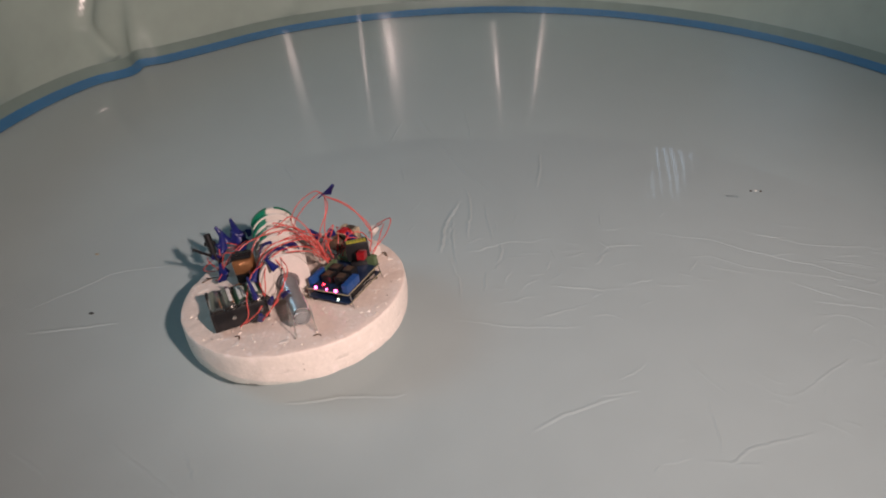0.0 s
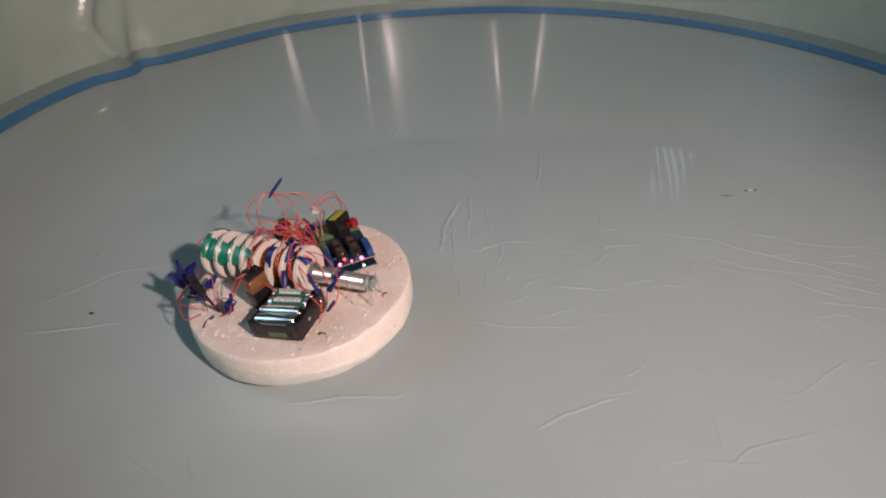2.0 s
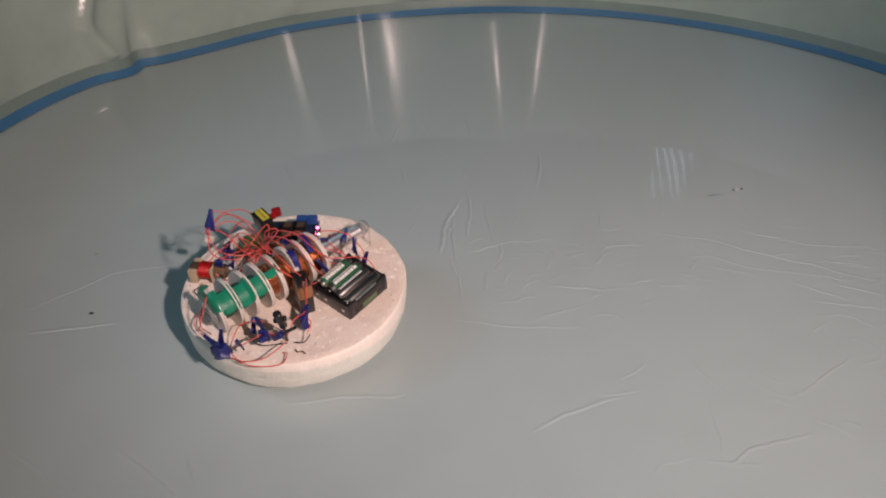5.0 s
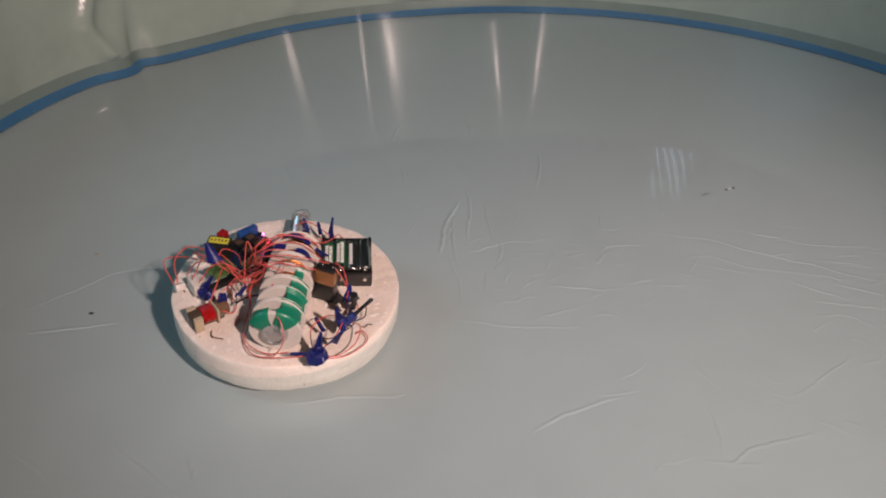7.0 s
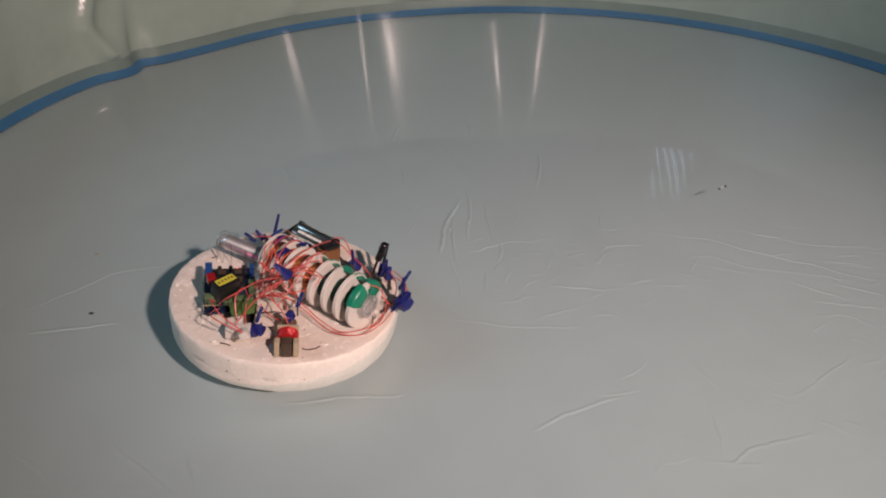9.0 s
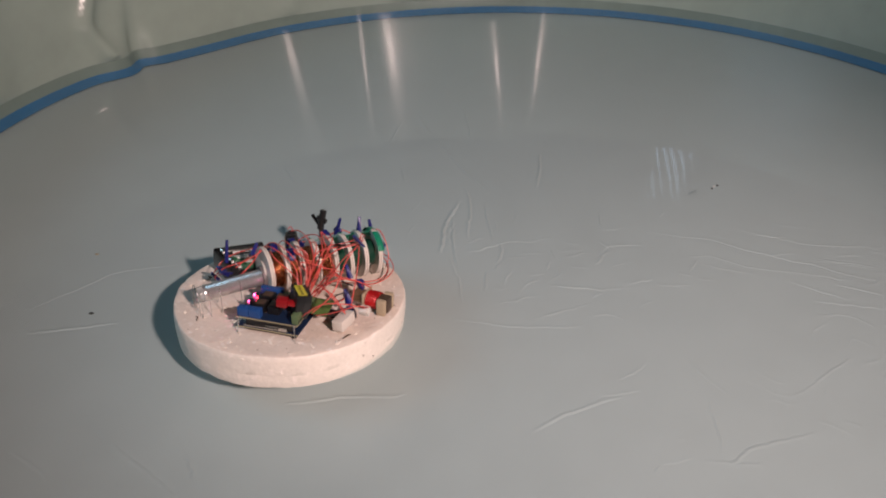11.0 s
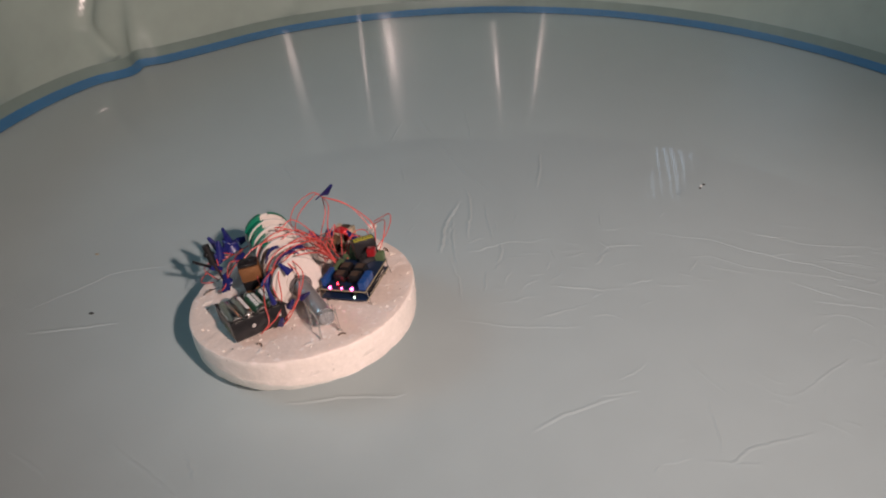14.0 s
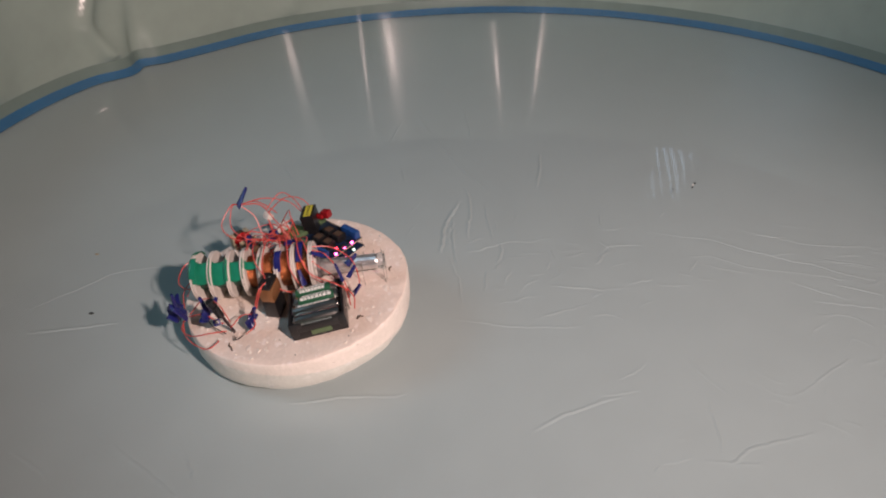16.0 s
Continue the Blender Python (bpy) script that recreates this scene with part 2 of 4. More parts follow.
def wall_with_opening(name, axis, at, span, opening, label):
    """A wall along x or y, with a rectangular opening (from, to, sill, head) through it."""
    bm = bmesh.new()
    a, b, sill, head = opening
    lo, hi = span
    for p0, p1, z0, z1 in ((lo, a, 0, 2.4), (b, hi, 0, 2.4), (a, b, 0, sill), (a, b, head, 2.4)):
        size, mid = (p1 - p0, 0.1, z1 - z0), ((p0 + p1) / 2, at, (z0 + z1) / 2)
        if axis == "y":
            size, mid = (0.1, p1 - p0, z1 - z0), (at, (p0 + p1) / 2, (z0 + z1) / 2)
        add_box(bm, size, mid, bevel=0)
    return tagged(part(name, bm, PLASTER, smooth=False), label, "wall", kind="structure")


wall_with_opening("wall_north", "x", 3.55, (-2.5, 2.7), (1.087, 1.347, 1.00, 1.52), "unseen dark room wall with a narrow window")
wall_with_opening("wall_west", "y", -2.45, (-3.0, 3.6), (0.0, 1.4, 1.05, 2.2), "unseen dark room wall with the added fill window")


def window(name, size, m, label, glass):
    holder = tagged(new(name), label, "window", kind="structure")
    w, h = size
    bm = bmesh.new()
    for sx, sz, x, z in ((w, 0.03, 0, h / 2 - 0.015), (w, 0.03, 0, 0.015 - h / 2), (0.03, h - 0.06, w / 2 - 0.015, 0), (0.03, h - 0.06, 0.015 - w / 2, 0)):
        add_box(bm, (sx, 0.05, sz), (x, 0, z), bevel=0.003)
    part("window_frame", bm, WHITE_PLASTIC, holder)
    bm = bmesh.new()
    add_box(bm, (w - 0.06, 0.006, h - 0.06), (0, 0.01, 0), bevel=0)
    part("pane", bm, glass, holder, "pane glowing with cool light")
    holder.matrix_world = m


window("window_1", (0.26, 0.52), pose(1.217, 3.55, 1.26), "narrow window in the far wall, cool daylight behind", DAYLIGHT_PANE)
# the wide window is made up, out of view, as a place for fill
window("fill_window", (1.40, 1.15), pose(-2.45, 0.7, 1.625, 0, 0, 90), "wide window added out of view to house the cool fill lamp", DULL_PANE)


def drape():
    """Unseen drape, added so that its slanting folds stripe the window's reflection in the water."""
    holder = tagged(new("drape"), "unseen grey drape added to stripe the narrow window's reflection", "curtain")
    for i in range(9):
        bm = bmesh.new()
        w = 0.009 + 0.004 * (i % 3)

        def fold(u, v, i=i, w=w):
            x = -0.25 + 0.042 * i + 0.17 * v ** 0.8 + w * (u - 0.5) * (1 + 1.6 * v)
            return (min(0.128, max(-0.128, x)) + 0.002 * u, 0.012 * math.sin(math.pi * u), -0.26 + 0.52 * v)
        add_sheet(bm, fold, 4, 12, 0.001)
        part("fold", bm, DRAPE, holder)
    bm = bmesh.new()
    add_rod(bm, (-0.16, 0, 0.27), (0.16, 0, 0.27), 0.006, 12)
    part("rail", bm, STEEL, holder, "thin steel rail of the added drape")
    holder.matrix_world = pose(1.217, 3.478, 1.26)


drape()

# ---- the pool ----
CX, CY = 0.141, 1.083
WATER_Z = 0.036


def rim_radius(a):
    """Radius of the floor's printed edge: a slack circle with one sharp fold."""
    d = math.degrees(a) % 360
    r = 0.951 + 0.012 * math.cos(math.radians(3 * (d - 62)))
    r += 0.012 * math.exp(-((d - 158) / 14) ** 2) - 0.017 * math.exp(-((d - 150.4) / 2.4) ** 2) - 0.016 * math.exp(-((d - 138) / 9) ** 2)
    return r + 0.016 * math.exp(-((d - 146.9) / 1.5) ** 2)


CREASES = []


def crease(*points):
    """A sharp wrinkle of the floor sheet through these places."""
    CREASES.append([Vector((*q, 0)) for q in points])


crease((-0.022, 1.250), (0.006, 1.177), (0.034, 1.108), (0.060, 1.056), (0.077, 1.026))
crease((-0.048, 1.334), (-0.025, 1.255))
crease((0.036, 1.043), (0.041, 1.011), (0.041, 0.959), (0.037, 0.930), (0.036, 0.896))
crease((0.025, 1.001), (0.012, 0.959), (0.003, 0.927), (0.000, 0.888), (-0.003, 0.859))
crease((0.015, 0.959), (0.014, 0.911), (0.016, 0.859), (0.020, 0.827))
crease((0.009, 0.845), (0.014, 0.817), (0.021, 0.791), (0.022, 0.760), (0.025, 0.737))
crease((0.064, 0.993), (0.065, 0.959), (0.068, 0.927), (0.073, 0.881))
crease((0.032, 0.859), (0.052, 0.866), (0.077, 0.878), (0.097, 0.887), (0.125, 0.885), (0.150, 0.896))
crease((0.082, 0.881), (0.081, 0.855), (0.074, 0.831))
crease((0.168, 1.168), (0.161, 1.108), (0.150, 1.048))
crease((0.093, 0.814), (0.084, 0.798), (0.080, 0.781))
crease((0.095, 0.760), (0.107, 0.779), (0.121, 0.790), (0.128, 0.790))
crease((0.136, 0.785), (0.150, 0.798), (0.162, 0.811))
crease((0.146, 0.835), (0.138, 0.814))
crease((0.168, 0.845), (0.184, 0.852), (0.201, 0.859))
crease((0.172, 0.824), (0.198, 0.817))
crease((0.144, 0.779), (0.165, 0.775), (0.187, 0.773), (0.208, 0.768))
crease((0.223, 0.872), (0.251, 0.875), (0.280, 0.876))
crease((0.088, 0.740), (0.101, 0.752), (0.127, 0.757))
crease((0.057, 0.811), (0.054, 0.766))
crease((-0.052, 0.903), (-0.045, 0.923), (-0.033, 0.935))
crease((-0.053, 0.963), (-0.030, 1.002))
crease((0.236, 0.968), (0.232, 0.935), (0.233, 0.914))
crease((0.219, 0.919), (0.248, 0.919), (0.270, 0.927))
crease((0.173, 0.884), (0.196, 0.878))
crease((0.110, 0.855), (0.138, 0.855))
crease((0.221, 0.817), (0.243, 0.831), (0.266, 0.835))
crease((0.300, 0.911), (0.337, 0.899), (0.383, 0.888), (0.416, 0.866), (0.442, 0.852), (0.474, 0.835), (0.507, 0.822), (0.536, 0.802), (0.579, 0.785))
crease((0.425, 0.919), (0.452, 0.903), (0.487, 0.888), (0.507, 0.878), (0.552, 0.870), (0.591, 0.870), (0.611, 0.855))
crease((0.503, 0.930), (0.532, 0.919), (0.577, 0.908), (0.633, 0.893))
crease((0.322, 0.841), (0.363, 0.849), (0.383, 0.838), (0.408, 0.822), (0.436, 0.814), (0.464, 0.808), (0.498, 0.800))
crease((0.346, 0.831), (0.383, 0.814), (0.420, 0.802))
crease((0.455, 0.785), (0.478, 0.770), (0.495, 0.758), (0.512, 0.748))
crease((0.511, 0.779), (0.536, 0.770), (0.563, 0.754))
crease((0.313, 0.807), (0.332, 0.800))
crease((0.333, 0.793), (0.360, 0.789))
crease((0.329, 0.811), (0.347, 0.835))
crease((0.521, 0.835), (0.555, 0.827), (0.581, 0.817))
crease((0.467, 0.745), (0.506, 0.737), (0.550, 0.728))
crease((0.322, 0.951), (0.335, 0.968))
crease((0.393, 0.884), (0.408, 0.896))
crease((0.115, 0.710), (0.133, 0.719), (0.151, 0.726), (0.185, 0.740))
crease((0.011, 0.709), (0.052, 0.701), (0.086, 0.694), (0.120, 0.694), (0.147, 0.693), (0.168, 0.696))
crease((0.184, 0.714), (0.202, 0.719), (0.224, 0.706))
crease((0.092, 0.526), (0.108, 0.537), (0.127, 0.549), (0.159, 0.564), (0.191, 0.576))
crease((0.167, 0.578), (0.192, 0.581), (0.215, 0.587))
crease((0.193, 0.602), (0.215, 0.615), (0.231, 0.632))
crease((0.024, 0.531), (0.033, 0.539))
crease((0.433, 0.671), (0.442, 0.684), (0.454, 0.694), (0.465, 0.698))
crease((0.461, 0.714), (0.491, 0.717), (0.507, 0.709), (0.520, 0.692))
crease((0.373, 0.576), (0.395, 0.587), (0.423, 0.609), (0.450, 0.627), (0.468, 0.640))
crease((0.373, 0.576), (0.359, 0.580), (0.348, 0.591))
crease((0.335, 0.571), (0.356, 0.571), (0.365, 0.565), (0.383, 0.565))
crease((0.345, 0.618), (0.357, 0.607), (0.366, 0.598), (0.375, 0.598))
crease((0.277, 0.637), (0.287, 0.613), (0.297, 0.595), (0.307, 0.578))
crease((0.283, 0.574), (0.280, 0.545), (0.279, 0.518), (0.275, 0.500))
crease((0.256, 0.489), (0.277, 0.486), (0.286, 0.489), (0.302, 0.502), (0.324, 0.509), (0.349, 0.517), (0.380, 0.524))
crease((0.281, 0.483), (0.309, 0.485))
crease((0.475, 0.627), (0.498, 0.635))
crease((0.470, 0.656), (0.483, 0.671), (0.502, 0.656))
crease((0.235, 0.515), (0.245, 0.518))
crease((0.333, 0.602), (0.343, 0.595))
crease((0.208, 0.486), (0.228, 0.487), (0.246, 0.494))
crease((0.202, 0.472), (0.210, 0.482))
crease((-0.167, 0.565), (-0.135, 0.570), (-0.105, 0.576), (-0.057, 0.576), (-0.039, 0.582))
crease((-0.425, 0.500), (-0.397, 0.483), (-0.374, 0.467))
crease((-0.327, 0.507), (-0.296, 0.483), (-0.272, 0.466), (-0.247, 0.445))
crease((-0.255, 0.500), (-0.241, 0.479), (-0.236, 0.466))
crease((-0.514, 0.725), (-0.490, 0.751), (-0.464, 0.775), (-0.438, 0.804), (-0.398, 0.817), (-0.347, 0.827))
crease((-0.493, 0.682), (-0.449, 0.689), (-0.393, 0.701))
crease((0.042, 1.362), (0.047, 1.294), (0.051, 1.235))
crease((-0.267, 1.118), (-0.250, 1.083), (-0.238, 1.058))
crease((-0.077, 1.307), (-0.095, 1.219))
crease((-0.070, 1.114), (-0.062, 1.068))
crease((-0.530, 1.586), (-0.403, 1.575))


def small_creases():
    """Short irregular wrinkles that gather where the sheet was folded."""
    rnd = random.Random(14)
    for count, x0, x1, y0, y1, turn, spread, long in ((16, -0.02, 0.24, 0.76, 1.02, 70, 50, 0.035), (22, 0.30, 0.68, 0.78, 0.96, -12, 10, 0.06),
                                                (12, 0.05, 0.30, 0.72, 0.86, 15, 30, 0.035), (8, 0.36, 0.58, 0.40, 0.62, 20, 50, 0.03)):
        for _ in range(count):
            x, y, a = rnd.uniform(x0, x1), rnd.uniform(y0, y1), math.radians(turn + rnd.uniform(-spread, spread))
            n = rnd.uniform(0.4, 1.2) * long
            points = [(x, y)]
            for _ in range(3):
                x, y = x + n / 3 * math.cos(a), y + n / 3 * math.sin(a)
                a += rnd.uniform(-0.5, 0.5)
                points.append((x, y))
            crease(*points)


small_creases()


def floor_height(xs, ys):
    """Height field of the wrinkled vinyl over a grid of lines: thin creases over a faint swell."""
    gx, gy = np.meshgrid(xs, ys, indexing="ij")
    z = 0.0012 * np.sin(5.1 * gx + 1.3) * np.sin(4.3 * gy + 0.4)
    rnd = random.Random(4)
    for c in CREASES:
        width, lean = rnd.uniform(0.0012, 0.0017), rnd.choice((-1, 1))
        run = c[-1] - c[0]
        width *= 1.4 if c[0].y > 1.0 else 1.0
        amp = width * rnd.uniform(0.16, 0.26) * (2.1 if abs(run.y) > abs(run.x) else 1.65) * (1.4 if c[0].x < -0.15 and c[0].y < 0.7 else 1.0)
        if c[0].y > 0.7 and c[0].x > 0.0:
            amp *= 1.35
        if run.length < 0.05:
            amp *= 0.7
        i0, i1 = np.searchsorted(xs, (min(q.x for q in c) - 0.03, max(q.x for q in c) + 0.03))
        j0, j1 = np.searchsorted(ys, (min(q.y for q in c) - 0.03, max(q.y for q in c) + 0.03))
        x, y = gx[i0:i1, j0:j1], gy[i0:i1, j0:j1]
        line = spline(c, 7)
        total = len(line) - 1
        jit = [rnd.uniform(-0.0014, 0.0014) for _ in line]
        best = np.zeros_like(x)
        for k, (a, b) in enumerate(zip(line, line[1:])):
            d = b - a
            n = Vector((-d.y, d.x, 0)).normalized()
            a, b = a + n * jit[k], b + n * jit[k + 1]
            d = b - a
            mask = (np.abs(x - (a.x + b.x) / 2) < abs(d.x) / 2 + 0.02) & (np.abs(y - (a.y + b.y) / 2) < abs(d.y) / 2 + 0.02)
            if not mask.any():
                continue
            px, py = x[mask] - a.x, y[mask] - a.y
            t = np.clip((px * d.x + py * d.y) / d.length_squared, 0, 1)
            ex, ey = px - t * d.x, py - t * d.y
            s = (ex * n.x + ey * n.y)
            dist = np.sqrt(ex ** 2 + ey ** 2)
            along = (k + t) / total
            fade = np.sin(math.pi * np.clip(along * 0.94 + 0.03, 0, 1)) ** 0.5
            val = amp * fade * (np.exp(-(dist / width) ** 2) - 0.45 * np.exp(-((s - lean * 1.6 * width) ** 2 + dist ** 2 - s ** 2) / width ** 2))
            cur = best[mask]
            best[mask] = np.where(np.abs(val) > np.abs(cur), val, cur)
        z[i0:i1, j0:j1] += best
    return z


def pool_floor():
    """One round sheet of vinyl, finer where it is creased."""
    xs = np.concatenate([np.linspace(CX - 1.0, -0.62, 70), np.arange(-0.616, 0.80, 0.0013), np.linspace(0.804, CX + 1.0, 80)])
    ys = np.concatenate([np.linspace(CY - 1.0, 0.32, 50), np.arange(0.323, 1.35, 0.0013), np.linspace(1.355, CY + 1.0, 150)])
    gx, gy = np.meshgrid(xs, ys, indexing="ij")
    gz = floor_height(xs, ys)
    ang = np.arctan2(gy - CY, gx - CX)
    table = np.array([rim_radius(math.radians(k)) for k in range(-180, 181)])
    edge = np.interp(np.degrees(ang), np.arange(-180, 181), table)
    rad = np.hypot(gx - CX, gy - CY)
    over = rad > edge + 0.004
    gz = np.where(rad > edge - 0.02, gz * np.clip((edge - rad) / 0.02, 0, 1), gz) - np.where(over, 0.006, 0)
    keep = ~(over[:-1, :-1] & over[1:, 1:] & over[1:, :-1] & over[:-1, 1:])
    ids = np.arange(gx.size).reshape(gx.shape)
    quads = np.stack([ids[:-1, :-1], ids[1:, :-1], ids[1:, 1:], ids[:-1, 1:]], -1)[keep]
    used, inverse = np.unique(quads, return_inverse=True)
    verts = np.stack([gx.ravel(), gy.ravel(), gz.ravel()], 1)[used]
    me = bpy.data.meshes.new("pool_floor")
    me.from_pydata(verts.tolist(), [], inverse.reshape(-1, 4).tolist())
    me.materials.append(FLOOR_VINYL)
    me.polygons.foreach_set("use_smooth", [True] * len(me.polygons))
    return tagged(new("pool_floor", me), "pale blue-grey wrinkled vinyl pool floor under shallow water", "pool floor", kind="structure")


pool_floor()


def ridge(d, at, width, amp):
    return amp * math.exp(-((d - at) / width) ** 2)


def soft_corner(x, width):
    return width * np.logaddexp(0, x / width)


def streak_fold(d, h):
    """A side panel bent so that lamp streaks fit the camera's view: it comes inwards slowly, turns at a crisp line and
    falls back.
    """
    start, crest, end = 107.0 - 8 * (h - 0.3), 88.6 - 11 * (h - 0.18), 83.2 + 6 * (h - 0.18)
    up = 0.0026
    down = up * (start - crest) / (crest - end)
    return -up * soft_corner(start - d, 0.8) + (up + down) * soft_corner(crest - d, 1.2) - down * soft_corner(end - d, 0.8)


def wall_profile(a):
    """Radius and height pairs of the pool's side from the floor's edge upwards, at angle a."""
    d = math.degrees(a) % 360
    r = rim_radius(a)
    calm = 0.951 + 0.012 * math.cos(math.radians(3 * (d - 62)))
    top = 0.36 + 0.08 * math.cos(a - math.radians(95))
    rows = [(r - 0.001, 0.0015), (r + 0.009, 0.006), (r + 0.016, 0.0145), (r + 0.018, 0.024), (r + 0.021, 0.035)]
    for k in range(1, 31):
        h = 0.035 + (top - 0.035) * k / 30
        f = min(1.0, h / 0.07)
        w = 0.0
        # ridge angles and depths shaped so that lamp streaks fit the camera's view
        for at, wd, amp, lean, mid in ((121.0, 1.9, -0.0116, -11, 0.26), (110.8, 0.6, -0.0024, -4, 0.27), (168, 3, -0.010, 10, 0.1), (70, 4, 0.003, 0, 0)):
            w += ridge(d, at + lean * (h - mid), wd * (1 + 1.0 * h), amp * f)
        w += ridge(d, 154.1 - 32 * math.hypot(h - 0.122, 0.012), 1.25, -0.0178 * min(1.0, h / 0.06) * max(0.0, min(1.0, (0.30 - h) / 0.1))) + f * streak_fold(d, h)
        blend = min(1.0, max(0.0, (h - 0.035) / 0.11))
        blend = blend * blend * (3 - 2 * blend)
        w += ridge(d, 147.6 - 9 * (h - 0.05), 0.9, 0.004)
        rows.append((r + (calm - r) * blend + 0.021 + 0.012 * (h - 0.035) + w + 0.002 * math.sin(7 * a + 4 * h) * f, h))
    return rows


def pool_side():
    n = 1080
    bands = [wall_profile(2 * math.pi * i / n) for i in range(n)]
    pool = tagged(new("pool_side"), "pale green-white vinyl pool side with folds and a blue foot band", "pool", kind="structure")

    def strip(name, k0, k1, mat, label, back):
        bm = bmesh.new()
        rings = []
        for i in range(n):
            a = 2 * math.pi * i / n
            col = [bm.verts.new((CX + r * math.cos(a), CY + r * math.sin(a), z)) for r, z in bands[i][k0:k1 + 1]]
            if back:
                r, z = bands[i][k1]
                for dr, dz in ((0.004, 0.003), (0.008, 0.0)):
                    col.append(bm.verts.new((CX + (r + dr) * math.cos(a), CY + (r + dr) * math.sin(a), z + dz)))
                for r, z in bands[i][k1 - 2:0:-4]:
                    col.append(bm.verts.new((CX + (r + 0.008) * math.cos(a), CY + (r + 0.008) * math.sin(a), z)))
            rings.append(col)
        for i in range(n):
            p, q = rings[i], rings[(i + 1) % n]
            for k in range(len(p) - 1):
                bm.faces.new((p[k], p[k + 1], q[k + 1], q[k]))
        return part(name, bm, mat, pool, label)

    strip("blue_band", 0, 2, BLUE_PRINT, "blue printed band round the floor's edge", False)
    strip("wall_foot_strip", 2, 4, FOOT_VINYL, "submerged foot of the pool wall, its shade put into the colour", False)
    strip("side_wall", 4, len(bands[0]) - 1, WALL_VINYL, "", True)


pool_side()


def water_sheet():
    bm = bmesh.new()
    n = 240
    ring = []
    for i in range(n):
        a = 2 * math.pi * i / n
        r = rim_radius(a) + 0.0215
        ring.append(bm.verts.new((CX + r * math.cos(a), CY + r * math.sin(a), WATER_Z)))
    bm.faces.new(ring)
    return tagged(part("water", bm, WATER, smooth=False), "clear shallow still water in the pool", "water", kind="structure")


water_sheet()


# ---- the floating raft ----
MM = 0.001


def mm(*v):
    return tuple(c * MM for c in v)


raft = tagged(new("floating_raft"), "round white foam disc raft carrying electronics, floating on the water", "raft")


def foam_disc():
    rnd = random.Random(11)
    bm = bmesh.new()
    prof = [(60, -40.2), (122, -40.2), (126, -38.6), (127.6, -33), (127.9, -25), (127.8, -23.2), (128.6, -22.4), (128.9, -16), (128.8, -7), (128.5, -1.9), (127.7, -0.6), (126.2, -0.1), (118, 0), (108, 0), (90, 0), (60, 0), (30, 0)]
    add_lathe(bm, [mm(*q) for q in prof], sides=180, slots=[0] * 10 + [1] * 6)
    for v in bm.verts:
        a = math.atan2(v.co.y, v.co.x)
        q = v.co * 55
        edge = math.hypot(v.co.x, v.co.y) > 0.1
        k = noise.noise(q) * (0.0008 if edge else 0.0002) + noise.noise(v.co * 14) * (0.0014 if edge else 0.0002)
        v.co.x += k * math.cos(a)
        v.co.y += k * math.sin(a)
        if edge:
            v.co.z += noise.noise(q * 1.7) * 0.0011
    disc = part("foam_disc", bm, [FOAM, FOAM_TOP], raft, "white bead foam disc with worn rim")
    # loose and proud beads, and torn crumbs on the rim
    bm = bmesh.new()
    for _ in range(170):
        a, r = rnd.uniform(0, 2 * math.pi), 0.122 * math.sqrt(rnd.uniform(0.1, 1))
        s = rnd.uniform(0.0008, 0.0026) * (1.7 if rnd.random() < 0.15 else 1)
        m = pose(r * math.cos(a), r * math.sin(a), 0.0002, rnd.uniform(-14, 14), rnd.uniform(-14, 14), rnd.uniform(0, 180)) @ Matrix.Diagonal((s * 1.3, s * rnd.uniform(0.35, 0.8), rnd.uniform(0.0004, 0.0009), 1))
        flake = bmesh.ops.create_icosphere(bm, subdivisions=2, radius=1.0, matrix=m)
        for v in flake["verts"]:
            v.co += Vector((noise.noise(v.co * 700), noise.noise(v.co * 700 + Vector((4, 0, 0))), 0)) * s * 0.55
    for _ in range(26):
        a, z = rnd.uniform(0, 2 * math.pi), rnd.uniform(-0.02, -0.003)
        s = rnd.uniform(0.0012, 0.003)
        m = pose(0.1265 * math.cos(a), 0.1265 * math.sin(a), z) @ Matrix.Diagonal((s, s, s * 0.7, 1))
        bmesh.ops.create_icosphere(bm, subdivisions=1, radius=1.0, matrix=m)
    tagged(part("foam_beads", bm, FOAM, disc), kind="stuff")


foam_disc()


def dirt_specks():
    rnd = random.Random(31)
    bm = bmesh.new()
    for _ in range(16):
        a, r = rnd.uniform(0, 2 * math.pi), 0.124 * math.sqrt(rnd.uniform(0.2, 1))
        w = rnd.uniform(0.0003, 0.0007)
        bmesh.ops.create_icosphere(bm, subdivisions=1, radius=1.0, matrix=pose(r * math.cos(a), r * math.sin(a), 0.0003, 0, 0, rnd.uniform(0, 180)) @ Matrix.Diagonal((w * 1.6, w, 0.0004, 1)))
    for _ in range(14):
        a, z = rnd.uniform(0, 2 * math.pi), rnd.uniform(-0.03, -0.004)
        w = rnd.uniform(0.0004, 0.0009)
        bmesh.ops.create_icosphere(bm, subdivisions=1, radius=1.0, matrix=pose(0.1286 * math.cos(a), 0.1286 * math.sin(a), z) @ Matrix.Diagonal((w, w, w, 1)))
    tagged(part("dirt_specks", bm, TWIG, raft, "tiny brown dirt specks on the foam"), kind="stuff")


dirt_specks()

# -- the chain of bobbins --
COIL_A, COIL_B = Vector(mm(1, -27, 30)), Vector(mm(-40, 96, 28))
COIL = frame_to(COIL_A, COIL_B)
COIL_LEN = (COIL_B - COIL_A).length


